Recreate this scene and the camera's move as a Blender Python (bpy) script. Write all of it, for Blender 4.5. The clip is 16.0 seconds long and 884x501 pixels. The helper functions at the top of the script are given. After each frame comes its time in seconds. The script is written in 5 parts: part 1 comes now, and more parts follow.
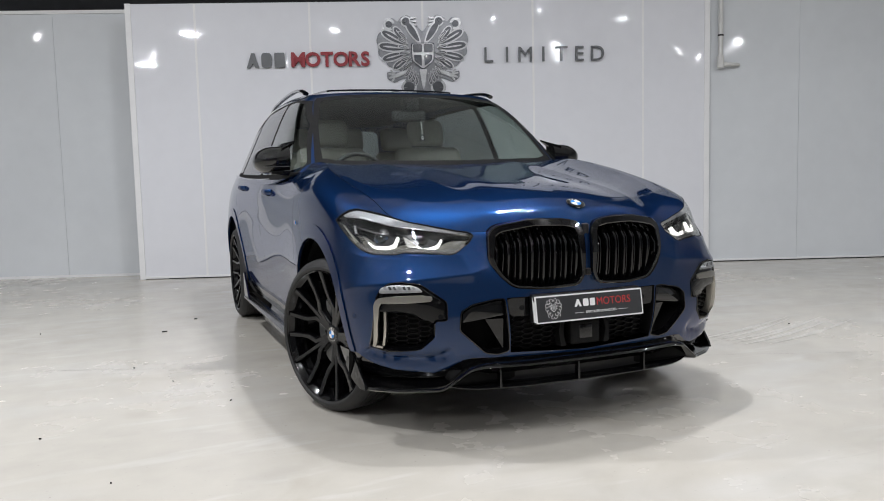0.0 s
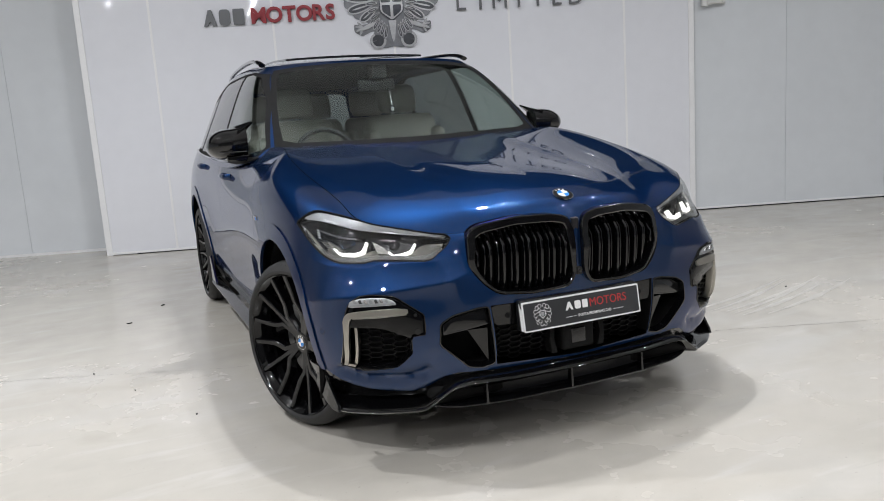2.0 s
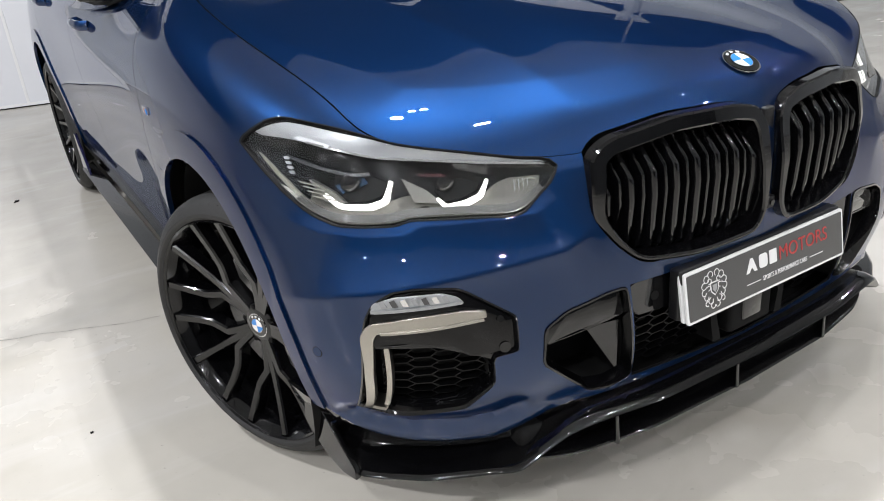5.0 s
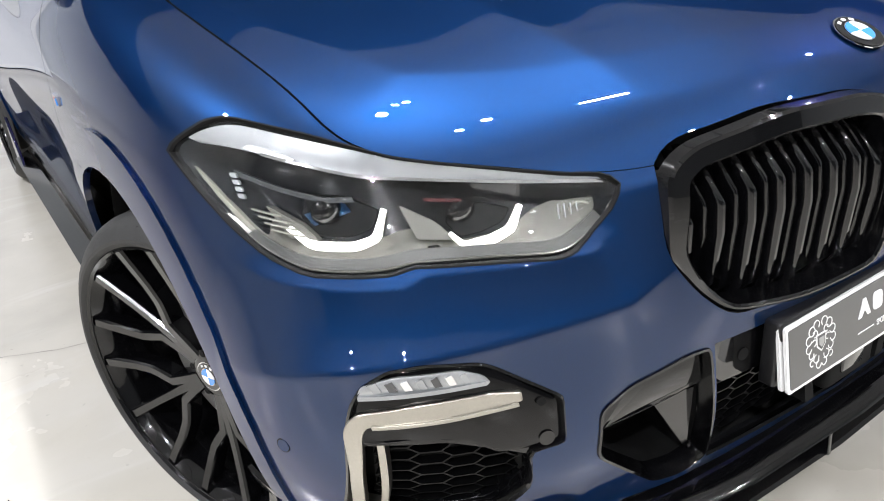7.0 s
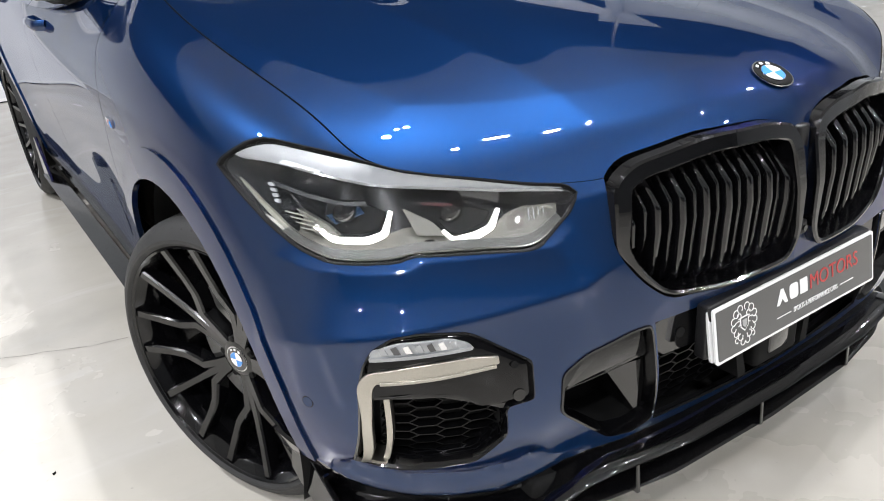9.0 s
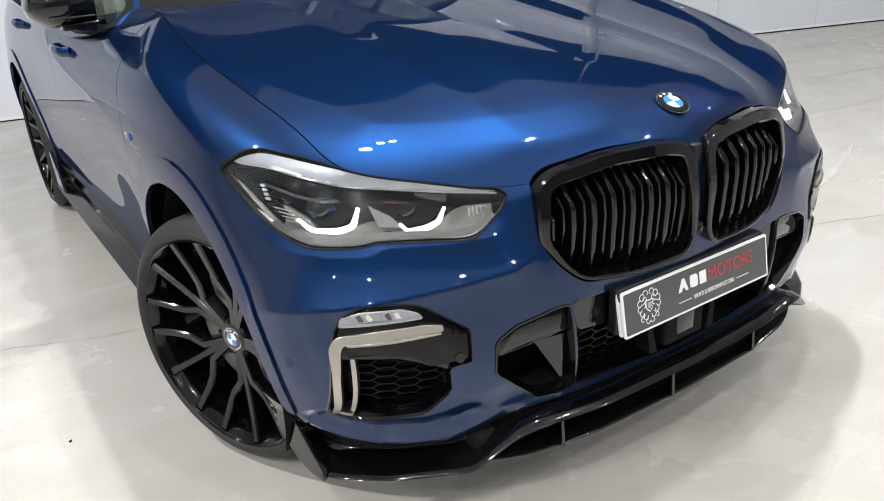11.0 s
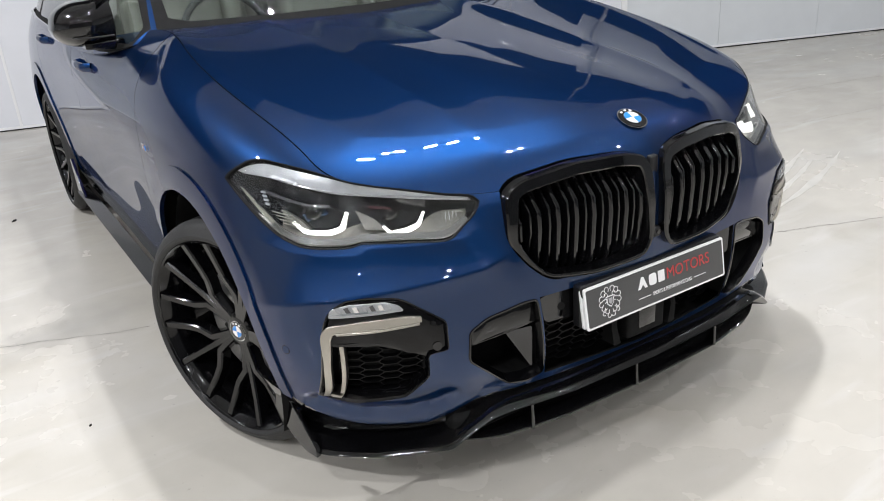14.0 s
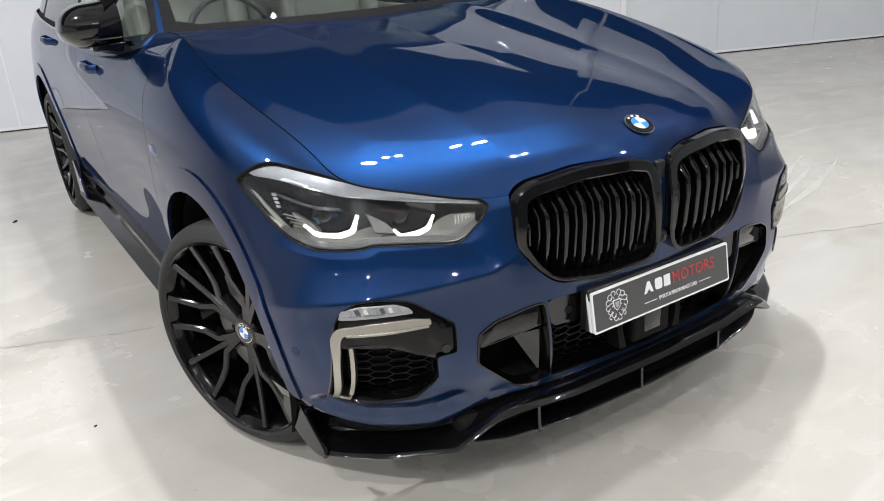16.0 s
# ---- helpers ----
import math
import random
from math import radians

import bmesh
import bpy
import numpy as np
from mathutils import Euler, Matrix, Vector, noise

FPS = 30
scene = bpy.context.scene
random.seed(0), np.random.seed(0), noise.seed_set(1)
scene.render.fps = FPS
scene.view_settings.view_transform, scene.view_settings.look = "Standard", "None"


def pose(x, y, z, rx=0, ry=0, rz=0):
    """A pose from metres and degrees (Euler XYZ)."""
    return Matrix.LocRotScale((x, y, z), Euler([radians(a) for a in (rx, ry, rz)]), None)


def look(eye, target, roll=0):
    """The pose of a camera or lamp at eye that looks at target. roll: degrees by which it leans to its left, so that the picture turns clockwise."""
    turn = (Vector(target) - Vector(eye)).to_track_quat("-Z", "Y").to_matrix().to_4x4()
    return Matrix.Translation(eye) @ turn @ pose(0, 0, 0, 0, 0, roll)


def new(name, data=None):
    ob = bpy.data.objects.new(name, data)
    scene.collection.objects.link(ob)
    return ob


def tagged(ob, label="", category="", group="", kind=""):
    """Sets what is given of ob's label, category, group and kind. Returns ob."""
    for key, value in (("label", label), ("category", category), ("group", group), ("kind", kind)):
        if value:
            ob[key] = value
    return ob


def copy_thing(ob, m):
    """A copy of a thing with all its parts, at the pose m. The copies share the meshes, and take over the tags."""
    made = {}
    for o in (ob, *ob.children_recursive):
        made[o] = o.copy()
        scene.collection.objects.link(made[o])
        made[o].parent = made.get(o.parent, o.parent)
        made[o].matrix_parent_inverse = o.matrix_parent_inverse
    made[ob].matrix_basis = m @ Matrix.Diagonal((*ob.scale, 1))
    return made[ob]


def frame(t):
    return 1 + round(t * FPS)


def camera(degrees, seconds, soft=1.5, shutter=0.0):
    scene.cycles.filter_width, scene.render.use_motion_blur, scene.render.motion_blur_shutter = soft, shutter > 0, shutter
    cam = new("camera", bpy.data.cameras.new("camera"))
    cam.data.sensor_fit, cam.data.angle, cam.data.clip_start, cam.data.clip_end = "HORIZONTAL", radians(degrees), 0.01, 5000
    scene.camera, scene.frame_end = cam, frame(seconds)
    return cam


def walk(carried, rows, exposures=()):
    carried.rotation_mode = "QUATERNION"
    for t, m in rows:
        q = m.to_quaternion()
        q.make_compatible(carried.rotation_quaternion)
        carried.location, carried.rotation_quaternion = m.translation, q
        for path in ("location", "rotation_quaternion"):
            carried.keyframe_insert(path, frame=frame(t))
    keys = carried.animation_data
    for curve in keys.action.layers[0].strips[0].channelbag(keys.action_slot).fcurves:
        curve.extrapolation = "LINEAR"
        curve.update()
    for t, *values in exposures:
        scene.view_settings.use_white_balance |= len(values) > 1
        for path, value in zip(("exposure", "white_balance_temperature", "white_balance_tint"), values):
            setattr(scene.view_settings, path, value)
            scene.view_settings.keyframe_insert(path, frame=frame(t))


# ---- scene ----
cam = camera(59.0, 16.0, soft=1.0)
PATH = [
    (0, (-1.788, -3.688, 1.113), (-1.046, -1.84, 0.932), -1.4),
    (0.5, (-1.784, -3.677, 1.119), (-1.038, -1.832, 0.921), -1.6),
    (1, (-1.765, -3.645, 1.134), (-1.016, -1.804, 0.905), -2.1),
    (1.5, (-1.696, -3.539, 1.208), (-0.941, -1.707, 0.936), -2.9),
    (2, (-1.612, -3.363, 1.32), (-0.843, -1.548, 0.984), -3.8),
    (2.5, (-1.566, -3.048, 1.358), (-0.777, -1.262, 0.926), -4.7),
    (3, (-1.511, -2.759, 1.367), (-0.686, -1.01, 0.854), -5.1),
    (3.5, (-1.446, -2.465, 1.388), (-0.593, -0.761, 0.781), -5.3),
    (4, (-1.417, -2.244, 1.378), (-0.539, -0.585, 0.689), -5.4),
    (4.5, (-1.41, -2.048, 1.37), (-0.512, -0.431, 0.61), -5.4),
    (7, (-1.185, -1.446, 1.283), (-0.243, 0.079, 0.396), -5.5),
    (7.5, (-1.231, -1.499, 1.305), (-0.277, 0.028, 0.435), -5.3),
    (8, (-1.3, -1.599, 1.335), (-0.336, -0.07, 0.479), -5.2),
    (10.5, (-1.355, -1.835, 1.398), (-0.383, -0.282, 0.597), -4.4),
    (11, (-1.435, -1.999, 1.428), (-0.447, -0.446, 0.646), -4.1),
    (11.5, (-1.464, -2.077, 1.455), (-0.466, -0.522, 0.688), -4.0),
    (12, (-1.462, -2.106, 1.461), (-0.459, -0.553, 0.698), -4.0),
    (12.5, (-1.455, -2.147, 1.471), (-0.461, -0.591, 0.703), -4.2),
    (13, (-1.465, -2.164, 1.473), (-0.483, -0.602, 0.701), -4.3),
    (13.5, (-1.467, -2.178, 1.483), (-0.498, -0.609, 0.711), -4.3),
    (14, (-1.472, -2.208, 1.491), (-0.509, -0.632, 0.724), -4.3),
    (14.5, (-1.494, -2.267, 1.503), (-0.534, -0.685, 0.744), -4.2),
    (15, (-1.508, -2.277, 1.498), (-0.543, -0.696, 0.744), -4.1),
    (15.5, (-1.508, -2.244, 1.498), (-0.536, -0.667, 0.745), -4.0),
    (16, (-1.509, -2.202, 1.499), (-0.533, -0.63, 0.739), -3.8),
]
walk(cam, [(t, look(eye, target, roll)) for t, eye, target, roll in PATH], exposures=[(0, -.25), (2, -.25), (3.5, -.15), (4.5, -.04), (7, .57), (8, .53), (10.5, .26), (13, .08), (16, .05)])

# ---- light ----
world = bpy.data.worlds.new("world")
scene.world = world
world.use_nodes = True
world.node_tree.nodes["Background"].inputs[0].default_value = (0.75, 0.8, 0.85, 1)
world.node_tree.nodes["Background"].inputs[1].default_value = 0.004


# ---- materials ----
def shader(name, color=(.5, .5, .5), rough=.5, metal=0.0, coat=0.0, coat_rough=.03, noise_scale=0, spread=0.0, bump=0.0, bump_scale=200,
           emit=0.0, clear=0.0, ior=1.5, rough_spread=0.0, coords="Object", gloss=.5, deep=.002):
    """A Principled material whose colour and roughness vary at two scales, with fine relief."""
    m = bpy.data.materials.new(name)
    m.use_nodes = True
    tree, link = m.node_tree, m.node_tree.links.new
    p = tree.nodes["Principled BSDF"]
    p.inputs["Base Color"].default_value = (*color, 1)
    p.inputs["Roughness"].default_value, p.inputs["Metallic"].default_value = rough, metal
    p.inputs["Specular IOR Level"].default_value = gloss
    p.inputs["Coat Weight"].default_value, p.inputs["Coat Roughness"].default_value = coat, coat_rough
    p.inputs["Transmission Weight"].default_value, p.inputs["IOR"].default_value = clear, ior
    if emit:
        p.inputs["Emission Color"].default_value, p.inputs["Emission Strength"].default_value = (*color, 1), emit
    where = tree.nodes.new("ShaderNodeTexCoord").outputs[coords]

    def noise_node(scale, detail=4):
        n = tree.nodes.new("ShaderNodeTexNoise")
        n.inputs["Scale"].default_value, n.inputs["Detail"].default_value = scale, detail
        link(where, n.inputs["Vector"])
        return n.outputs["Fac"]

    if noise_scale:
        mix = tree.nodes.new("ShaderNodeMix")
        mix.data_type = "RGBA"
        add = tree.nodes.new("ShaderNodeMath")
        add.operation = "MULTIPLY_ADD"
        link(noise_node(noise_scale), add.inputs[0])
        add.inputs[1].default_value = .65
        half = tree.nodes.new("ShaderNodeMath")
        half.operation = "MULTIPLY"
        link(noise_node(noise_scale * 9), half.inputs[0])
        half.inputs[1].default_value = .35
        link(half.outputs[0], add.inputs[2])
        wide = tree.nodes.new("ShaderNodeMapRange")
        link(add.outputs[0], wide.inputs[0])
        wide.inputs[1].default_value, wide.inputs[2].default_value = .3, .7
        link(wide.outputs[0], mix.inputs["Factor"])
        mix.inputs[6].default_value = (*[c * (1 - spread) for c in color], 1)
        mix.inputs[7].default_value = (*[min(1, c * (1 + spread)) for c in color], 1)
        link(mix.outputs[2], p.inputs["Base Color"])
        if rough_spread:
            r = tree.nodes.new("ShaderNodeMapRange")
            link(add.outputs[0], r.inputs[0])
            r.inputs[1].default_value, r.inputs[2].default_value = .3, .7
            r.inputs[3].default_value, r.inputs[4].default_value = rough - rough_spread, rough + rough_spread
            link(r.outputs[0], p.inputs["Roughness"])
    if bump:
        b = tree.nodes.new("ShaderNodeBump")
        b.inputs["Strength"].default_value, b.inputs["Distance"].default_value = bump, deep
        link(noise_node(bump_scale, 4 if deep < .003 else 0), b.inputs["Height"])
        link(b.outputs[0], p.inputs["Normal"])
    return m


PAINT = shader("blue_paint", (.0034, .0232, .0830), .43, .90, 1.0, .006, 900, .25)
PAINT.node_tree.nodes["Principled BSDF"].inputs["Specular Tint"].default_value = (.25, .36, .62, 1)
GLOSS = shader("gloss_black", (.0022, .0022, .0026), .12, 0, .85, .012, 40, .3, gloss=.2)
SLAT = shader("slat_black", (.0025, .0025, .003), .09, 0, .6, .03, 40, .3, gloss=.25)
SATIN = shader("satin_black", (.007, .007, .008), .38, 0, 0, .1, 60, .3, .15, 900, gloss=.4)
MESH = shader("mesh_black", (.002, .002, .0022), .30, 0, 0, .1, 60, .3, gloss=.16)
PANEL = shader("panel_black", (.002, .002, .0024), .10, 0, .30, .02, 40, .3, gloss=.15)
MATTE = shader("matte_black", (.006, .006, .006), .75, 0, 0, .1, 30, .3, gloss=.15)
RUBBER = shader("rubber", (.018, .018, .018), .62, 0, 0, .1, 25, .35, .3, 400, rough_spread=.08)
SILVER = shader("satin_silver", (.42, .40, .36), .30, 1.0, 0, .1, 300, .06)
CHROME = shader("chrome", (.75, .75, .76), .08, 1.0)
REFLECT = shader("reflector", (.42, .43, .44), .36, .7, 0, .1, 30, .12)
LENS = shader("lens_glass", (.97, .98, .98), .0, 0, 0, .1, clear=1.0, ior=1.3, gloss=.35)
GLASS = shader("window_glass", (.56, .63, .60), .0, 0, 0, .1, clear=1.0, ior=1.45)
TINT = shader("tinted_glass", (.26, .28, .28), .0, 0, 0, .1, clear=1.0, ior=1.45)
ROOFGLASS = shader("roof_glass", (.01, .011, .013), .03, 0, 1.0, .01)
DRL = shader("running_light", (1.0, .98, .93), .3, emit=1.3)
HOUSE = shader("lamp_housing", (.005, .0054, .0066), .18, 0, .35, .02, 30, .4, gloss=.15)
TRAY = shader("reflector_tray", (.105, .102, .090), .32, .35, .3, .1, 40, .18)
FROST = shader("frosted_trim", (.19, .185, .155), .35, .2, .5, .1, 40, .15)
BAND = shader("smoked_trim", (.035, .035, .032), .4, .2, .4, .1, 40, .2)
BROW = shader("brow_white", (.31, .32, .33), .30, .45, .5, .05, 30, .10)
RED_FILTER = shader("red_lens", (.035, .004, .005), .2, 0, .6)
# Blue of the reflections inside the headlights, given as a colour
BLUE_GLINT = shader("blue_glint_tint", (.004, .024, .060), .2, .4, .5)
LEATHER = shader("cream_leather", (.22, .21, .185), .5, 0, 0, .1, 6, .07, .25, 500)
DASH = shader("dashboard_black", (.010, .010, .011), .55, 0, 0, .1, 20, .25, .2, 700)
HEADLINER = shader("headliner", (.10, .10, .098), .9, 0, 0, .1, 40, .2)
DISC = shader("brake_disc", (.30, .30, .30), .35, .9, 0, .1, 60, .2)
CALIPER = shader("caliper_blue", (.01, .04, .22), .35, 0, .6)
RIM = shader("rim_black", (.003, .003, .0035), .16, 0, .5, .02, 40, .3, gloss=.2)
WHITE = shader("badge_white", (.8, .8, .8), .2, 0, .8)
BADGE_BLUE = shader("badge_blue", (.03, .22, .62), .2, 0, .8)
BADGE_RED = shader("badge_red", (.45, .02, .02), .3, 0, .5)
PLATE = shader("plate_face", (.026, .027, .029), .3, 0, 1.0, .06, 30, .1)
PLATE_RED = shader("plate_red", (.42, .03, .03), .35)
GREY_SIGN = shader("sign_grey", (.11, .115, .12), .35, .2, .15)
RED_SIGN = shader("sign_red", (.24, .006, .014), .4, 0, .1)
CREST_SILVER = shader("crest_silver", (.36, .365, .37), .3, .65, .3, .1, 8, .25)
CREST_DARK = shader("crest_dark", (.035, .04, .05), .25, 0, .5, .05, 12, .4)
WALL = shader("white_wall_panel", (.728, .738, .772), .035, 0, 0, .1, .7, .035, 1.0, 2.4, rough_spread=.015, deep=.006)
WALL_SIDE = shader("grey_wall_panel", (.655, .68, .70), .04, 0, 0, .1, .6, .05, 1.0, 2.0, rough_spread=.015, deep=.006)
TRIM = shader("white_trim", (.78, .78, .78), .4, 0, 0, .1, 5, .04)
CEILING = shader("ceiling_sheet", (.66, .67, .69), .5, 0, 0, .1, 1.5, .12)
HALL_DARK = shader("dark_hall_end", (.10, .105, .11), .6, 0, 0, .1, .5, .3)
# Near-black in place of the missing light behind the sign wall
VOID_DARK = shader("unlit_void", (.045, .047, .052), .7, .1, 0, .1, .8, .3)
PIPE = shader("pipe_plastic", (.62, .62, .60), .45, 0, 0, .1, 20, .06)


def floor_material():
    """Pale resin floor: cloudy patches, pale scuffs, dust specks, a soft gloss."""
    m = shader("resin_floor", (.498, .472, .420), .24, 0, 0, .1, .55, .10, .06, 60, rough_spread=.08)
    tree, link = m.node_tree, m.node_tree.links.new
    p = tree.nodes["Principled BSDF"]
    base = p.inputs["Base Color"].links[0].from_socket
    where = tree.nodes.new("ShaderNodeTexCoord").outputs["Object"]

    def layer(scale, low, high, tone, stretch=(1, 1, 1), turn=0.0, detail=5, distort=0.0):
        nonlocal base
        mp = tree.nodes.new("ShaderNodeMapping")
        mp.inputs["Scale"].default_value, mp.inputs["Rotation"].default_value = stretch, (0, 0, radians(turn))
        link(where, mp.inputs[0])
        n = tree.nodes.new("ShaderNodeTexNoise")
        n.inputs["Scale"].default_value, n.inputs["Detail"].default_value, n.inputs["Distortion"].default_value = scale, detail, distort
        link(mp.outputs[0], n.inputs["Vector"])
        r = tree.nodes.new("ShaderNodeMapRange")
        link(n.outputs["Fac"], r.inputs[0])
        r.inputs[1].default_value, r.inputs[2].default_value, r.inputs[4].default_value = low, high, tone[3]
        mix = tree.nodes.new("ShaderNodeMix")
        mix.data_type = "RGBA"
        link(r.outputs[0], mix.inputs["Factor"])
        link(base, mix.inputs[6])
        mix.inputs[7].default_value = (*tone[:3], 1)
        base = mix.outputs[2]

    layer(.8, .52, .75, (.57, .56, .535, .6), (1, 2.2, 1), 20)
    layer(2.6, .58, .78, (.64, .63, .61, .5), (.6, 3, 1), -12, 8, .4)
    layer(1.1, .55, .8, (.36, .345, .305, .75), (1, 1.5, 1), 55)
    layer(1.7, .60, .82, (.40, .37, .31, .7), (1, 1.2, 1), 80, 6, .8)
    layer(9, .64, .80, (.40, .385, .35, .35), (.25, 2.5, 1), 35, 8, .3)
    layer(55, .70, .78, (.30, .28, .25, .5), detail=2)
    link(base, p.inputs["Base Color"])
    return m


FLOOR = floor_material()


# ---- mesh helpers ----
def finish(name, bm, material, parent=None, label="", angle=35, thick=0.0, bevel=0.0, smooth=True, dark_edge=False):
    """Links a bmesh as one mesh object."""
    if thick:
        bmesh.ops.remove_doubles(bm, verts=bm.verts, dist=.0009)
        bmesh.ops.dissolve_degenerate(bm, edges=bm.edges, dist=.0004)
    me = bpy.data.meshes.new(name)
    bm.edges.index_update()
    rims = [e.index for e in bm.edges if e.is_boundary] if thick else []
    bm.to_mesh(me)
    bm.free()
    if smooth:
        me.shade_smooth()
        me.set_sharp_from_angle(angle=radians(angle))
        for k in rims:
            me.edges[k].use_edge_sharp = True
    me.materials.append(material)
    ob = new(name, me)
    if parent is not None:
        ob.parent = parent
    if thick:
        s = ob.modifiers.new("thickness", "SOLIDIFY")
        s.thickness, s.offset = thick, -1
        if dark_edge:
            me.materials.append(MATTE)
            s.material_offset, s.material_offset_rim = 1, 1
    if bevel:
        b = ob.modifiers.new("edges", "BEVEL")
        b.width, b.segments, b.limit_method, b.angle_limit = bevel, 2, "ANGLE", radians(40)
    if label:
        ob["label"] = label
    return ob


def part(name, bm, material, parent, label="", **more):
    return finish(name, bm, material, parent, label, **more)


def thing(name, label, category, group="", kind="", at=None):
    ob = new(name)
    ob.empty_display_size = .1
    if at is not None:
        ob.matrix_basis = at
    return tagged(ob, label, category, group, kind)


def from_grid(points, outward=None, close_u=False):
    """A bmesh over a grid of points, its faces turned outward (away from the given place)."""
    bm = bmesh.new()
    nu, nv = points.shape[:2]
    vs = [[bm.verts.new(points[i, j]) for j in range(nv)] for i in range(nu)]
    for i in range(nu if close_u else nu - 1):
        for j in range(nv - 1):
            k = (i + 1) % nu
            quad = [vs[i][j], vs[k][j], vs[k][j + 1], vs[i][j + 1]]
            try:
                bm.faces.new(quad)
            except ValueError:
                pass
    bmesh.ops.remove_doubles(bm, verts=bm.verts, dist=1e-5)
    if outward is not None:
        bm.normal_update()
        c = Vector(outward)
        if sum((f.calc_center_median() - c).dot(f.normal) * f.calc_area() for f in bm.faces) < 0:
            bmesh.ops.reverse_faces(bm, faces=bm.faces)
    return bm


def loft(loops, closed=True, cap0=False, cap1=False):
    """Quads between successive loops of equally many points."""
    bm = bmesh.new()
    rows = [[bm.verts.new(p) for p in loop] for loop in loops]
    n = len(rows[0])
    for a, b in zip(rows, rows[1:]):
        for i in range(n if closed else n - 1):
            bm.faces.new([a[i], a[(i + 1) % n], b[(i + 1) % n], b[i]])
    if cap0:
        bm.faces.new(rows[0][::-1])
    if cap1:
        bm.faces.new(rows[-1])
    bmesh.ops.recalc_face_normals(bm, faces=bm.faces)
    return bm


def box(x0, x1, y0, y1, z0, z1, bm=None):
    bm = bm or bmesh.new()
    v = [bm.verts.new((x, y, z)) for z in (z0, z1) for y in (y0, y1) for x in (x0, x1)]
    for q in ((0, 2, 3, 1), (4, 5, 7, 6), (0, 1, 5, 4), (1, 3, 7, 5), (3, 2, 6, 7), (2, 0, 4, 6)):
        bm.faces.new([v[i] for i in q])
    return bm


def prism(outline, lift, a, b, bm=None):
    """A solid over a flat outline; lift(p, q, d) places its points, at depths a and b."""
    bm = bm or bmesh.new()
    n = len(outline)
    lo = [bm.verts.new(lift(p, q, a)) for p, q in outline]
    hi = [bm.verts.new(lift(p, q, b)) for p, q in outline]
    faces = [bm.faces.new(lo[::-1]), bm.faces.new(hi)]
    for i in range(n):
        faces.append(bm.faces.new([lo[i], lo[(i + 1) % n], hi[(i + 1) % n], hi[i]]))
    bmesh.ops.recalc_face_normals(bm, faces=faces)
    return bm


def rounded(outline, r, n=4):
    """The outline with its corners rounded; r is one radius or one for each corner."""
    pts, out = np.array(outline, float), []
    rs = np.broadcast_to(r, len(pts))
    for i, p in enumerate(pts):
        a, b = pts[i - 1] - p, pts[(i + 1) % len(pts)] - p
        la, lb = np.linalg.norm(a), np.linalg.norm(b)
        c = min(rs[i], la * .48, lb * .48)
        p0, p1 = p + a / la * c, p + b / lb * c
        for t in np.linspace(0, 1, n + 1):
            out.append((1 - t) ** 2 * p0 + 2 * t * (1 - t) * p + t * t * p1)
    return np.array(out)


def inset(outline, d):
    """The closed outline moved inwards by d (one distance or one for each point)."""
    p = np.array(outline, float)
    t = np.roll(p, -1, 0) - np.roll(p, 1, 0)
    t /= np.linalg.norm(t, axis=1)[:, None] + 1e-9
    area = np.sum(p[:, 0] * np.roll(p[:, 1], -1) - np.roll(p[:, 0], -1) * p[:, 1])
    nrm = np.c_[-t[:, 1], t[:, 0]] * np.sign(area)
    return p + nrm * np.broadcast_to(d, len(p))[:, None]


def resample(outline, n):
    p = np.array(outline, float)
    p = np.r_[p, p[:1]]
    s = np.r_[0, np.cumsum(np.linalg.norm(np.diff(p, axis=0), axis=1))]
    t = np.linspace(0, s[-1], n, endpoint=False)
    return np.stack([np.interp(t, s, p[:, k]) for k in range(p.shape[1])], 1)


def inside(poly, p):
    x, y, c = p[0], p[1], False
    for (x0, y0), (x1, y1) in zip(poly, np.roll(poly, -1, 0)):
        if (y0 > y) != (y1 > y) and x < (x1 - x0) * (y - y0) / (y1 - y0) + x0:
            c = not c
    return c


def split(bm, poly, ax, keep=lambda c: True):
    """Cuts the faces of bm along a flat outline, seen along the third axis, and returns those inside it."""
    poly = np.array(poly, float)
    lo, hi = poly.min(0) - 1e-4, poly.max(0) + 1e-4

    def span(f):
        p = np.array([(v.co[ax[0]], v.co[ax[1]]) for v in f.verts])
        return p.min(0), p.max(0)

    near = set()
    for f in bm.faces:
        a, b = span(f)
        if (a < hi).all() and (b > lo).all() and keep(f.calc_center_median()):
            near.add(f)
    for p, q in zip(poly, np.roll(poly, -1, 0)):
        e0, e1 = np.minimum(p, q) - 1e-4, np.maximum(p, q) + 1e-4
        d = q - p
        if np.linalg.norm(d) < 1e-7:
            continue
        picked = []
        for f in near:
            a, b = span(f)
            if (a < e1).all() and (b > e0).all():
                picked.append(f)
        if not picked:
            continue
        no, co = [0, 0, 0], [0, 0, 0]
        no[ax[0]], no[ax[1]] = -d[1], d[0]
        co[ax[0]], co[ax[1]] = p
        geom = set(picked)
        for f in picked:
            geom.update(f.edges)
            geom.update(f.verts)
        r = bmesh.ops.bisect_plane(bm, geom=list(geom), dist=1e-6, plane_co=co, plane_no=no)
        near = {f for f in near if f.is_valid}
        near.update(g for g in r["geom"] if isinstance(g, bmesh.types.BMFace))
    return [f for f in near if f.is_valid and inside(poly, [f.calc_center_median()[k] for k in ax])]


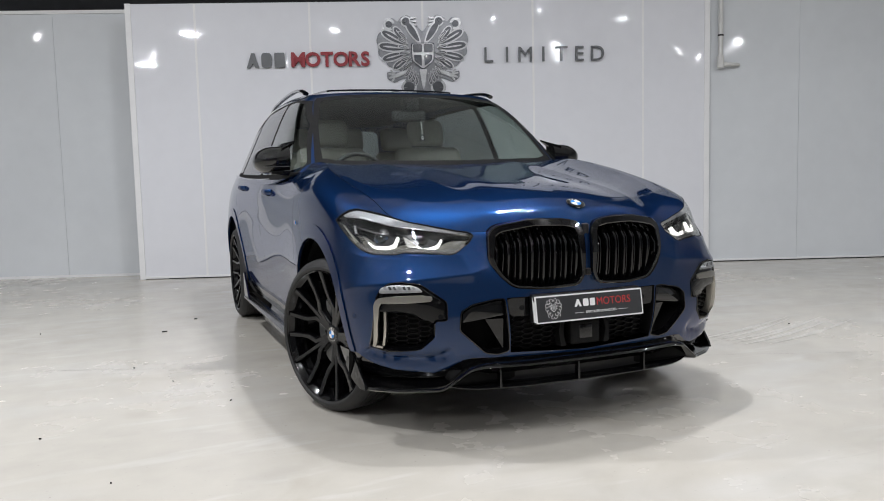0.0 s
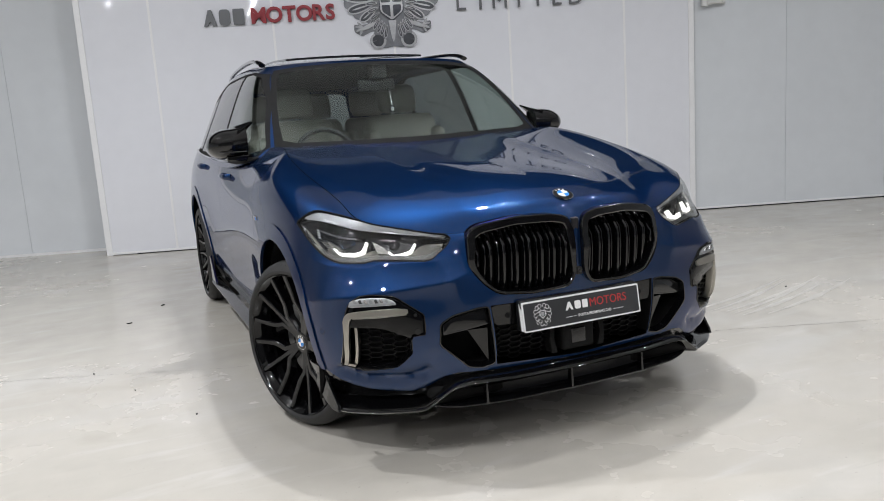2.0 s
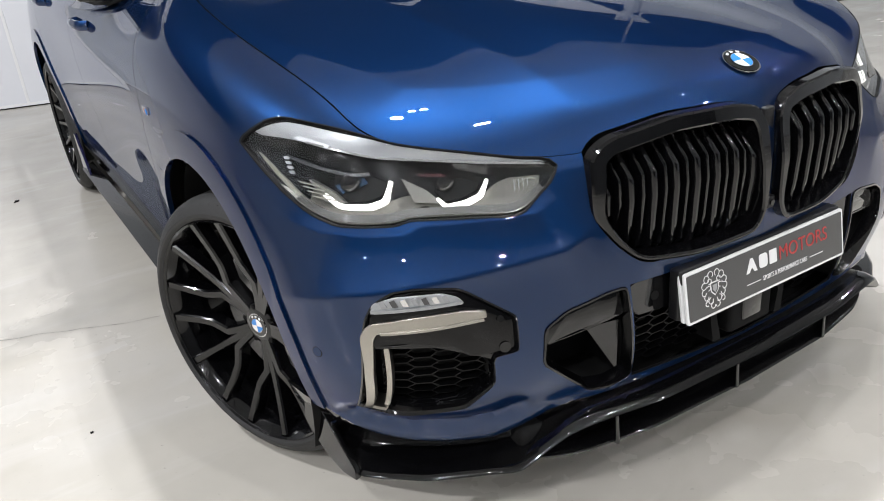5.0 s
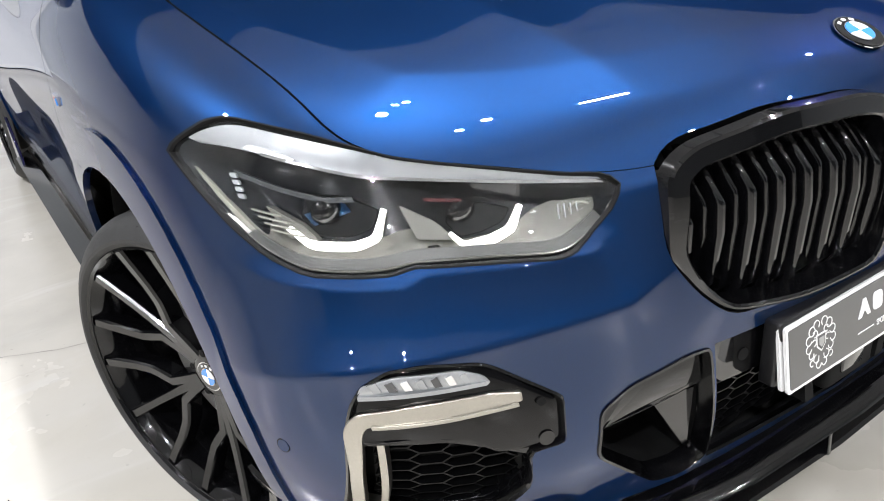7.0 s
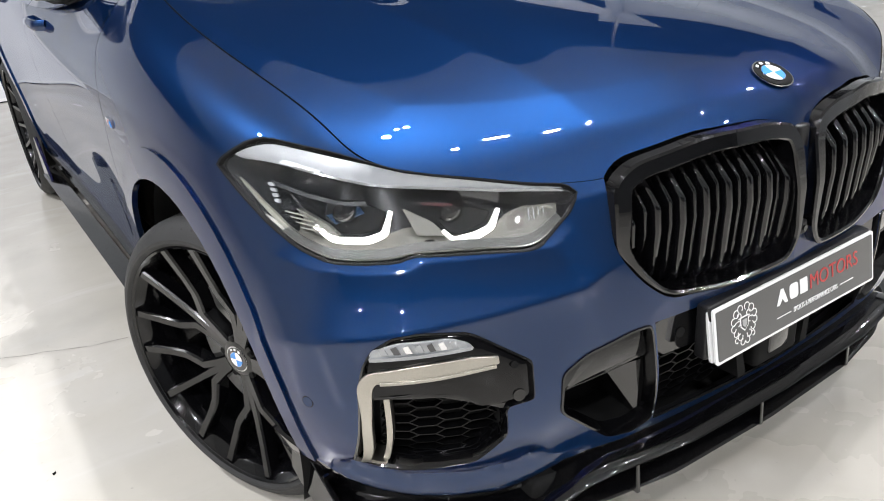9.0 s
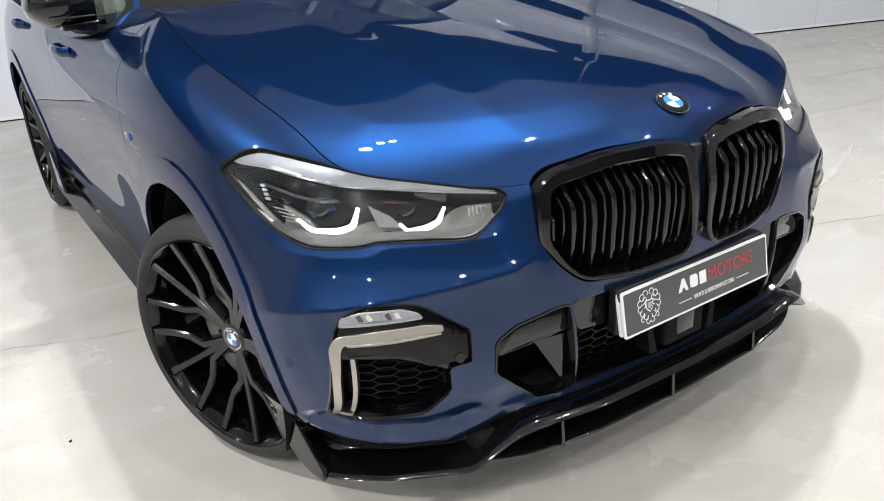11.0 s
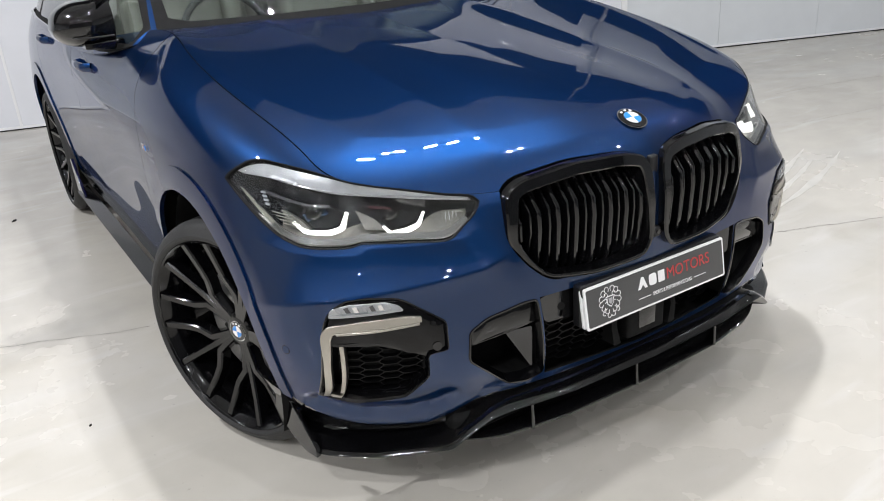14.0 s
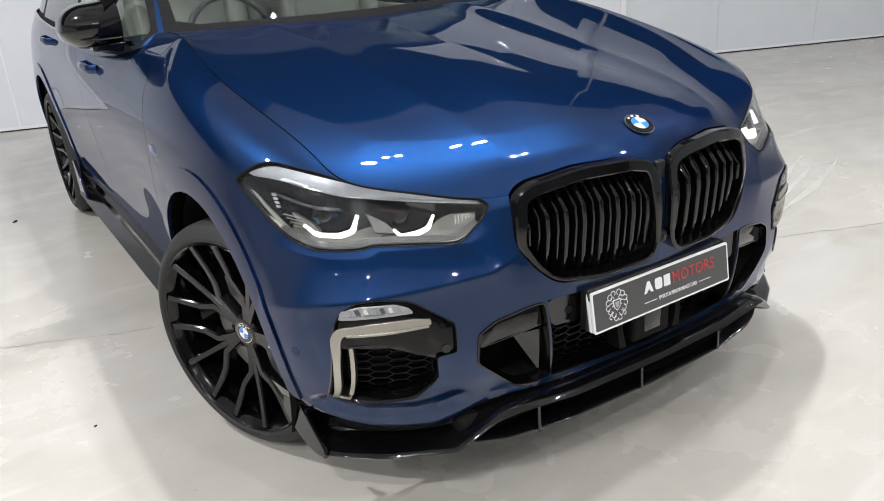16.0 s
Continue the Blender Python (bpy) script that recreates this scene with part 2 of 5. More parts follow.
def take(bm, faces, keep=False):
    """The faces as a bmesh of their own, removed from bm."""
    out, made = bmesh.new(), {}
    for f in faces:
        vs = []
        for v in f.verts:
            if v not in made:
                made[v] = out.verts.new(v.co)
            vs.append(made[v])
        out.faces.new(vs)
    if not keep:
        bmesh.ops.delete(bm, geom=faces, context="FACES")
    out.normal_update()
    return out


def puff(bm, d):
    """Moves the surface outward by d."""
    bm.normal_update()
    for v in bm.verts:
        v.co += v.normal * d
    return bm


def shift(bm, x=0, y=0, z=0):
    for v in bm.verts:
        v.co += Vector((x, y, z))
    return bm


def islands(bm):
    """The connected pieces of bm, each a list of faces."""
    left, out = set(bm.faces), []
    while left:
        todo, piece = [left.pop()], []
        while todo:
            f = todo.pop()
            piece.append(f)
            for e in f.edges:
                for g in e.link_faces:
                    if g in left:
                        left.discard(g)
                        todo.append(g)
        out.append(piece)
    return out


def mirrored(bm):
    out = bm.copy()
    for v in out.verts:
        v.co.x = -v.co.x
    bmesh.ops.reverse_faces(out, faces=out.faces)
    return out


def both(name, bm, material, parent, label="", **more):
    """The piece on both sides of the car: (its left, its right)."""
    other = mirrored(bm)
    return part(name, bm, material, parent, label, **more), part(name, other, material, parent, label, **more)


def whole(bm):
    """The half piece and its mirror image, welded along the car's middle."""
    other = mirrored(bm)
    me = bpy.data.meshes.new("half")
    other.to_mesh(me)
    other.free()
    bm.from_mesh(me)
    bpy.data.meshes.remove(me)
    bmesh.ops.remove_doubles(bm, verts=[v for v in bm.verts if abs(v.co.x) < 2e-4], dist=5e-4)
    return bm


def joined(*bms):
    out = bms[0]
    for b in bms[1:]:
        me = bpy.data.meshes.new("piece")
        b.to_mesh(me)
        b.free()
        out.from_mesh(me)
        bpy.data.meshes.remove(me)
    return out


def tube(path, r, n=10, bm=None):
    """A round bar along a path; r is one radius or one for each point."""
    path = np.array(path, float)
    rs = np.broadcast_to(r, len(path))
    tan = np.gradient(path, axis=0)
    loops, up = [], np.array((0, 0, 1.0))
    for p, t, k in zip(path, tan, rs):
        t = t / np.linalg.norm(t)
        a = np.cross(t, up if abs(t[2]) < .9 else (1, 0, 0))
        a /= np.linalg.norm(a)
        b = np.cross(t, a)
        loops.append([p + k * (math.cos(w) * a + math.sin(w) * b) for w in np.linspace(0, 2 * math.pi, n, endpoint=False)])
    return loft(loops, cap0=True, cap1=True)


def soft_box(x0, x1, y0, y1, z0, z1, r, n=3):
    bm = box(x0, x1, y0, y1, z0, z1)
    bmesh.ops.bevel(bm, geom=list(bm.edges), offset=r, segments=n, profile=.5, affect="EDGES")
    return bm


def lettering(text, height, depth, heavy=0.0, spacing=1.0):
    """The mesh of a word in the built-in font, in its xy plane, its foot on y = 0, extruded along z, with its width."""
    c = bpy.data.curves.new("word", "FONT")
    c.body, c.size, c.extrude, c.offset, c.space_character, c.resolution_u = text, 1.0, depth / 2, heavy, spacing, 4
    ob = bpy.data.objects.new("word", c)
    scene.collection.objects.link(ob)
    bpy.context.view_layer.update()
    me = bpy.data.meshes.new_from_object(ob.evaluated_get(bpy.context.evaluated_depsgraph_get()))
    bpy.data.objects.remove(ob)
    bpy.data.curves.remove(c)
    bm = bmesh.new()
    bm.from_mesh(me)
    bpy.data.meshes.remove(me)
    lo = Vector([min(v.co[k] for v in bm.verts) for k in range(3)])
    hi = Vector([max(v.co[k] for v in bm.verts) for k in range(3)])
    f = height / (hi.y - lo.y)
    for v in bm.verts:
        v.co = Vector(((v.co.x - lo.x) * f, (v.co.y - lo.y) * f, v.co.z))
    bmesh.ops.remove_doubles(bm, verts=bm.verts, dist=1e-6)
    return bm, (hi.x - lo.x) * f


# ---- body surfaces ----
def basis(n, s):
    """Clamped cubic B-spline weights of n control points at the parameters s (0 to 1)."""
    s = np.clip(np.asarray(s, float), 0, 1 - 1e-9)
    k = np.r_[[0.0] * 3, np.linspace(0, 1, n - 2), [1.0] * 3]
    w = ((s[:, None] >= k[None, :-1]) & (s[:, None] < k[None, 1:])).astype(float)
    for d in (1, 2, 3):
        out = np.zeros((len(s), len(k) - 1 - d))
        for i in range(len(k) - 1 - d):
            if k[i + d] > k[i]:
                out[:, i] += (s - k[i]) / (k[i + d] - k[i]) * w[:, i]
            if k[i + d + 1] > k[i + 1]:
                out[:, i] += (k[i + d + 1] - s) / (k[i + d + 1] - k[i + 1]) * w[:, i + 1]
        w = out
    return w


def spline(points, s):
    points = np.array(points, float)
    return basis(len(points), s) @ points


def level(z, xy):
    """A contour of the body from the nose's middle round the corner to the tail, at heights z (one or one for each point)."""
    xy = np.array(xy, float)
    return np.c_[xy, np.broadcast_to(z, len(xy))]


# The half body, from the sill up to the bonnet's seam and the belt line; x counts outwards from the car's middle.
SILL_LINE = level(0.30, [(0, -.80), (.25, -.80), (.48, -.78), (.66, -.72), (.79, -.64), (.88, -.52), (.92, -.41), (.93, -.1), (.92, .3),
             (.91, .75), (.90, 1.4), (.90, 2.2), (.92, 2.8), (.92, 3.3), (.88, 3.75), (.62, 3.93), (0, 3.97)])
LOWER_LINE = level(0.42, [(0, -.87), (.25, -.865), (.48, -.845), (.69, -.775), (.84, -.69), (.93, -.57), (.965, -.42), (.975, -.1), (.97, .3),
             (.925, .75), (.915, 1.4), (.915, 2.2), (.965, 2.8), (.97, 3.3), (.92, 3.8), (.66, 4.02), (0, 4.06)])
BUMPER_LINE = level(0.60, [(0, -.875), (.25, -.87), (.48, -.84), (.69, -.775), (.86, -.695), (.945, -.57), (.985, -.41), (.995, -.1), (.99, .3),
             (.935, .75), (.925, 1.4), (.925, 2.2), (.98, 2.8), (.985, 3.3), (.93, 3.8), (.68, 4.02), (0, 4.06)])
WAIST_LINE = level(0.76, [(0, -.875), (.25, -.86), (.47, -.81), (.67, -.725), (.825, -.64), (.93, -.51), (.98, -.35), (.998, -.05), (.992, .32),
             (.965, .75), (.955, 1.4), (.955, 2.2), (.988, 2.8), (.99, 3.3), (.93, 3.8), (.68, 4.0), (0, 4.04)])
LAMP_LINE = level((.87, .87, .865, .87, .88, .88, .89, .90, .91, .91, .92, .93, .94, .95, .96, .96, .96),
      [(0, -.87), (.25, -.85), (.47, -.77), (.65, -.68), (.80, -.585), (.912, -.45), (.968, -.29), (.988, 0), (.985, .35),
       (.968, .75), (.962, 1.4), (.962, 2.2), (.975, 2.8), (.97, 3.3), (.91, 3.8), (.66, 3.97), (0, 4.0)])
SHOULDER_LINE = level((.90, .912, .862, .902, .938, 1.000, 1.045, 1.095, 1.135, 1.10, 1.055, 1.06, 1.07, 1.08, 1.09, 1.09, 1.09),
      [(0, -.865), (.25, -.845), (.465, -.772), (.625, -.672), (.80, -.562), (.875, -.45), (.925, -.28), (.955, -.02), (.965, .33),
       (.968, .72), (.965, 1.4), (.957, 2.2), (.957, 2.8), (.945, 3.3), (.88, 3.75), (.63, 3.88), (0, 3.91)])
SEAM_LINE = level((.905, .922, .874, .920, .952, 1.006, 1.055, 1.118, 1.19, 1.25, 1.15, 1.145, 1.16, 1.18, 1.2, 1.2, 1.2),
      [(0, -.858), (.23, -.838), (.44, -.765), (.60, -.672), (.775, -.575), (.778, -.47), (.797, -.32), (.824, -.04), (.815, .32),
       (.745, .66), (.925, 1.25), (.925, 2.2), (.915, 2.8), (.89, 3.3), (.83, 3.65), (.6, 3.76), (0, 3.78)])
SHELL = np.stack([SILL_LINE, LOWER_LINE, BUMPER_LINE, WAIST_LINE, LAMP_LINE, SHOULDER_LINE, SEAM_LINE])
# The half greenhouse, from the cowl and belt line up to the roof's edge.
BELT_LINE = level((1.18, 1.185, 1.195, 1.19, 1.165, 1.125, 1.105, 1.12, 1.155, 1.175, 1.19, 1.2),
      [(0, .66), (.35, .675), (.66, .73), (.79, .80), (.86, .89), (.895, 1.1), (.90, 1.5), (.90, 2.2), (.89, 2.8), (.86, 3.35), (.6, 3.75), (0, 3.8)])
GLASS_LOW_LINE = level((1.36, 1.36, 1.36, 1.36, 1.35, 1.33, 1.32, 1.32, 1.33, 1.34, 1.35, 1.36),
      [(0, .90), (.33, .915), (.62, .985), (.74, 1.06), (.785, 1.14), (.815, 1.3), (.825, 1.65), (.825, 2.3), (.81, 2.85), (.78, 3.35), (.56, 3.70), (0, 3.76)])
GLASS_LINE = level((1.53, 1.53, 1.52, 1.52, 1.52, 1.52, 1.52, 1.52, 1.52, 1.52, 1.52, 1.52),
      [(0, 1.15), (.31, 1.165), (.57, 1.23), (.68, 1.32), (.715, 1.38), (.735, 1.5), (.745, 1.8), (.74, 2.4), (.725, 2.9), (.70, 3.35), (.53, 3.62), (0, 3.7)])
GLASS_TOP_LINE = level((1.675, 1.67, 1.655, 1.645, 1.645, 1.66, 1.685, 1.695, 1.685, 1.66, 1.63, 1.63),
      [(0, 1.38), (.29, 1.40), (.53, 1.46), (.63, 1.54), (.655, 1.6), (.665, 1.7), (.665, 1.95), (.66, 2.45), (.645, 2.9), (.62, 3.3), (.5, 3.52), (0, 3.6)])
ROOF_LINE = level((1.70, 1.70, 1.69, 1.685, 1.69, 1.70, 1.72, 1.725, 1.715, 1.69, 1.655, 1.655),
      [(0, 1.44), (.28, 1.45), (.48, 1.49), (.565, 1.56), (.595, 1.62), (.605, 1.72), (.605, 1.95), (.60, 2.45), (.585, 2.9), (.56, 3.28), (.46, 3.48), (0, 3.55)])
GREEN = np.stack([BELT_LINE, GLASS_LOW_LINE, GLASS_LINE, GLASS_TOP_LINE, ROOF_LINE])
GREEN[:, :, 0] *= 1.045
GREEN[:, :5, 1] -= .06
GREEN[1:, :5, 1] -= np.array((.06, .12, .12, .09))[:, None]
GREEN[1:, 2:7, 0] += np.outer((.55, 1, 1, .9), (.036, .036, .030, .016, .004))
GREEN[:, :, 2] -= .004
U_CORNER, U_SEAM_END = 0.245, 0.570
CREASE_Y = np.linspace(-.88, .30, 60)
CREASE_WIDE = spline([.085, .11, .15, .15, .085, .052, .040, .035, .035], np.linspace(0, 1, 60))  # how far the bonnet's crease lies from its edge, nose to cowl
RIDGE = (.385, .42)  # where the bonnet's ridges lie, at the nose and at the cowl


FOLDS = [  # lines across and up the nose, how far they stand out, and how softly they fall off above and below
    ([(1.02, .625), (.965, .655), (.925, .672), (.87, .686), (.78, .697), (.65, .709), (.50, .725), (.42, .757)], .017, .055, .045),
    ([(.945, .85), (.916, .815), (.88, .800), (.815, .793), (.761, .792), (.727, .806), (.635, .802), (.537, .803), (.49, .83)], .008, .014, .040),
    ([(.93, .40), (.885, .374), (.80, .344), (.65, .330), (.56, .376), (.46, .384), (.30, .376), (0, .372)], .009, .010, .020),
    ([(.90, .42), (.87, .398), (.80, .378), (.70, .372), (.62, .386), (.585, .42)], -.017, .034, .014),
]


def folded(p, n):
    """Moves points of the nose out along their normals by the folds."""
    out, front = p.copy(), np.clip((-.44 - p[..., 1]) / .12, 0, 1)
    for line, high, above, below in FOLDS:
        best, sign = np.full(p.shape[:-1], 9.0), np.zeros(p.shape[:-1])
        fade = np.ones(p.shape[:-1])
        for k, ((x0, z0), (x1, z1)) in enumerate(zip(line, line[1:])):
            dx, dz = x1 - x0, z1 - z0
            t = ((p[..., 0] - x0) * dx + (p[..., 2] - z0) * dz) / (dx * dx + dz * dz)
            tc = np.clip(t, 0, 1)
            d = np.hypot(p[..., 0] - x0 - tc * dx, p[..., 2] - z0 - tc * dz)
            up = p[..., 2] - z0 - tc * dz
            near = d < best
            best, sign = np.where(near, d, best), np.where(near, up, sign)
            end = (k + tc) / (len(line) - 1)
            fade = np.where(near, np.clip(np.minimum(end / .10, (1 - end) / .15) + (.0 if line[-1][0] > .01 else 1.0) * (end > .5), 0, 1), fade)
        w = np.where(sign > 0, above, below)
        q = np.sqrt(best ** 2 + .003 ** 2)
        out += n * (high * np.exp(-q / w) * front * fade)[..., None]
    return out


def normals(p):
    n = np.cross(np.gradient(p, axis=0), np.gradient(p, axis=1))
    n /= np.linalg.norm(n, axis=2)[..., None] + 1e-12
    k = p.shape[0] // 12
    return n * -np.sign(n[k, p.shape[1] // 2, 1])


def sheet(net, us, vs):
    return np.einsum("ui,vj,jik->uvk", basis(net.shape[1], us), basis(net.shape[0], vs), net)


def shell_sheet(us, vs):
    p = sheet(SHELL, us, vs)
    return folded(p, normals(p))


def bonnet(nu, nv):
    """The half bonnet between its middle line, its front edge, the fender seam and the cowl, with its two raised ridges."""
    s, t = np.linspace(0, 1, nu), np.linspace(0, 1, nv)
    rim = lambda a: basis(SHELL.shape[1], a) @ SHELL[-1]
    gap = np.array((0, 0, .001))
    front = rim(s * U_CORNER) + gap
    seam = rim(U_CORNER + t * (U_SEAM_END - U_CORNER)) + gap
    seam[:, 0] -= .003
    middle = spline([front[0], (0, -.850, .940), (0, -.805, .970), (0, -.64, 1.014), (0, -.2, 1.084), (0, .25, 1.140), (0, .68, 1.188)], t)
    cowl = spline([middle[-1], (.3, .69, 1.191), (.62, .70, 1.214), seam[-1]], s)
    S, T = s[:, None, None], t[None, :, None]
    out = (1 - T) * front[:, None] + T * cowl[:, None] + (1 - S) * middle[None] + S * seam[None]
    out = out - ((1 - S) * (1 - T) * front[0] + S * (1 - T) * front[-1] + (1 - S) * T * middle[-1] + S * T * seam[-1])
    S, T = S[..., 0], T[..., 0]
    rise = np.clip(T / .20, 0, 1)
    edge = rise * rise * (3 - 2 * rise)
    # the ridge: the sheet falls away outside it
    over = out[..., 0] - (RIDGE[0] + (RIDGE[1] - RIDGE[0]) * np.clip((out[..., 1] + .72) / 1.3, 0, 1))
    q = np.clip((over + np.sqrt(over ** 2 + .004 ** 2)) / 2 / .30, 0, 1)
    out[..., 2] += edge * (.017 * (1 - q) ** 2 - .003 * np.exp(-((over + .10) / .08) ** 2))
    # the outer crease: a steeper strip along the front edge and the seam
    line = rim(np.linspace(0, U_SEAM_END, 1500))[:, :2]
    away = np.stack([np.sqrt(((out[k, :, None, :2] - line[None]) ** 2).sum(-1)).min(1) for k in range(nu)])
    wide = np.interp(out[..., 1], CREASE_Y, CREASE_WIDE)
    p = away / wide
    low = (p + 1 - np.sqrt((p - 1) ** 2 + .035 ** 2)) / 2
    out[..., 2] += .105 * wide * np.clip(low, 0, 1) * np.clip((1 - T) / .25, 0, 1)
    return out


# ---- room ----
GROUND = .014  # the floor's height
ALONG = pose(-1.65, 6.18, GROUND, 0, 0, -18.6)  # the sign wall's foot; x runs along it, y behind it


def room_box(name, x0, x1, y0, y1, z0, z1, material, label="", category="", parent=None, bevel=0.0):
    ob = finish(name, box(x0, x1, y0, y1, z0, z1), material, parent, smooth=False, bevel=bevel)
    if parent is None:
        ob.matrix_basis = ALONG
        tagged(ob, label, category, kind="structure")
    return ob


floor = finish("floor", from_grid(np.stack(np.meshgrid(np.linspace(-14, 20, 35), np.linspace(-18, 10, 29), [0.0], indexing="ij"), -1)[:, :, 0],
                                  (0, 0, -5)), FLOOR)
floor.matrix_basis = pose(0, 0, GROUND)
tagged(floor, "pale grey resin showroom floor with scuffs and dust", "floor", kind="structure")
wall_sign = room_box("wall_sign", 0, 6.82, .03, .14, 0, 3.2, WALL, "free-standing white panelled wall behind the car", "wall")
edges = [0, .75, 2.07, 3.39, 4.70, 6.03, 6.82]
for a, b in zip(edges, edges[1:]):
    room_box("panel", a + .004, b - .004, .008, .03, .012, 3.195, WALL, parent=wall_sign, bevel=.003)
for a in edges[1:-1]:
    room_box("joint_strip", a - .012, a + .012, .004, .012, .02, 3.19, TRIM, parent=wall_sign)
for a in (0, 6.82):
    room_box("edge_trim", a - .035, a + .03, -.004, .145, 0, 3.2, TRIM, parent=wall_sign, bevel=.003)
room_box("sole_strip", .03, 6.79, .0, .008, .010, .034, TRIM, parent=wall_sign)
# Black strip draws the shadowed gap between wall and floor
room_box("gap_shade", .30, 6.79, -.002, .03, 0, .010, MATTE, parent=wall_sign)
wall_left = room_box("wall_left", -10, .4, .52, .62, 0, 3.22, WALL_SIDE, "pale grey glossy sheet-clad wall", "wall")
for a in np.arange(-9.6, .2, 1.22):
    room_box("panel", a + .0012, a + 1.2188, .505, .52, .03, 3.2, WALL_SIDE, parent=wall_left, bevel=.002)
room_box("sole_strip", -10, .3, .49, .505, 0, .03, TRIM, parent=wall_left)
room_box("head_trim", -10, .3, .49, .62, 3.2, 3.24, TRIM, parent=wall_left)
wall_right = room_box("wall_right", 0, 10.5, .05, .15, 0, 3.62, WALL_SIDE, "pale grey glossy sheet-clad wall", "wall")
wall_right.matrix_basis = ALONG @ pose(6.85, .02, 0, 0, 0, -2.2)
for k in range(8):
    room_box("panel", 1.22 * k - .10 + .0012, 1.22 * k + 1.12 - .0012, .035, .05, .03, 3.6, WALL_SIDE, parent=wall_right, bevel=.002)
room_box("sole_strip", .0, 10.5, .022, .035, .012, .034, TRIM, parent=wall_right)
# Shadow line at this wall's foot, also drawn as a black strip
room_box("gap_shade", .0, 10.5, .020, .035, 0, .012, MATTE, parent=wall_right)
# Backs the panels; its dark colour stands for the unlit void there
wall_back = room_box("wall_back", -10, 17, 2.4, 2.5, 0, 5.6, VOID_DARK, "added back wall coloured dark for the unlit void behind the panels", "wall")
# Unseen wall, added dark so that the car's nose reflects darkness
wall_front = room_box("wall_front", -10, 17, -17.1, -17, 0, 5.6, HALL_DARK, "unseen wall added at the hall's end, dark for the car's reflections", "wall")
wall_west = room_box("wall_west", -10.1, -10, -17, 2.5, 0, 5.6, WALL_SIDE, "plain grey wall closing the hall", "wall")
wall_east = room_box("wall_east", 17, 17.1, -17, 2.5, 0, 5.6, WALL_SIDE, "plain grey wall closing the hall", "wall")
ceiling_mesh = box(-10, 17, -17, .1, 5.6, 5.7)
for k in range(7):
    box(-10, 17, -16 + 2.6 * k, -15.82 + 2.6 * k, 5.35, 5.6, ceiling_mesh)
for k in range(27):
    box(-9.6 + k, -9.54 + k, -17, .1, 5.54, 5.6, ceiling_mesh)
ceiling = tagged(finish("ceiling", ceiling_mesh, CEILING, smooth=False), "pale sheet-metal hall ceiling with beams", "ceiling", kind="structure")
ceiling.matrix_basis = ALONG
# The ceiling's unlit rear end, its shade put into the colour
ceiling_rear = room_box("ceiling_rear", -10, 17, .1, 2.5, 5.55, 5.7, VOID_DARK, "ceiling behind the sign wall, coloured dark because it is unlit", "ceiling")

# High-bay lamps under the ceiling; rows 13.8 and 4.4 are added as fill light
LAMPS = [(.15, .27, .08, 100)] + [(*(ALONG @ Vector((s, -d, 0)))[:2], .075, w) for d, w, row in (
    (4.75, 185, (-.2,)), (4.75, 70, (7.5, 11.2)), (9.6, 125, (-1.7, 1.6)), (9.6, 85, (-5.5, 5.4, 8.6)), (13.8, 92, (-4, 0, 4, 8, 12)), (4.4, 77, (-5.0,))) for s in row]
lamp_master = None
for x, y, r, watts in LAMPS:
    lamp_data = bpy.data.lights.new("hall_lamp", "AREA")
    lamp_data.shape, lamp_data.size, lamp_data.energy, lamp_data.color = "DISK", 2 * r, watts, (.948, .957, 1.0)
    new("hall_lamp", lamp_data).matrix_basis = pose(x, y, 4.78)
    if lamp_master is None:
        lamp_master = thing("high_bay_lamp", "round black high-bay lamp placed out of view under the ceiling", "lamp", "hall lamps", at=pose(x, y, 4.8))
        ring = [(.0, .3), (.08, .3), (.26, .09), (.28, .0), (.26, .0), (.25, .03), (.0, .03)]
        turn = [[(q * math.cos(w), q * math.sin(w), z) for q, z in ring] for w in np.linspace(0, 2 * math.pi, 24, endpoint=False)]
        part("housing", loft(turn + turn[:1], closed=False), SATIN, lamp_master)
        part("rod", tube([(0, 0, .3), (0, 0, .8)], .012), SATIN, lamp_master)
    else:
        copy_thing(lamp_master, pose(x, y, 4.8))
panel_master = None
for x, y in ((.44, .50), (.56, .53), (.34, -.80), (.58, -.62), (1.93, -2.98)):
    lamp_data = bpy.data.lights.new("panel_lamp", "AREA")
    lamp_data.shape, lamp_data.size, lamp_data.energy, lamp_data.color = "SQUARE", .05, 24, (.948, .957, 1.0)
    new("panel_lamp", lamp_data).matrix_basis = pose(x, y, 4.78, 0, 0, -18.6)
    if panel_master is None:
        panel_master = thing("panel_lamp_housing", "small square black lamp housing under the ceiling", "lamp", "panel lamps", at=pose(x, y, 4.8, 0, 0, -18.6))
        part("housing", soft_box(-.08, .08, -.08, .08, .0, .06, .01), SATIN, panel_master)
        part("rod", tube([(0, 0, .06), (0, 0, .8)], .008), SATIN, panel_master)
    else:
        copy_thing(panel_master, pose(x, y, 4.8, 0, 0, -18.6))

# Pipe at the wall's end
pipe = thing("downpipe", "pale plastic waste pipe with black joint on the wall", "pipe", at=ALONG)
part("upright", tube([(6.975, -.02, 5.5), (6.975, -.02, 2.5), (6.975, -.02, 2.42)], .028, 12), PIPE, pipe)
part("elbow", joined(tube([(6.975, -.02, 2.50), (6.975, -.02, 2.36)], .040, 12), tube([(6.96, -.02, 2.40), (7.05, -.02, 2.40)], .030, 12)), PIPE, pipe)
part("branch", tube([(7.03, -.02, 2.40), (7.16, -.02, 2.40), (7.22, .03, 2.40)], .022, 10), PIPE, pipe)
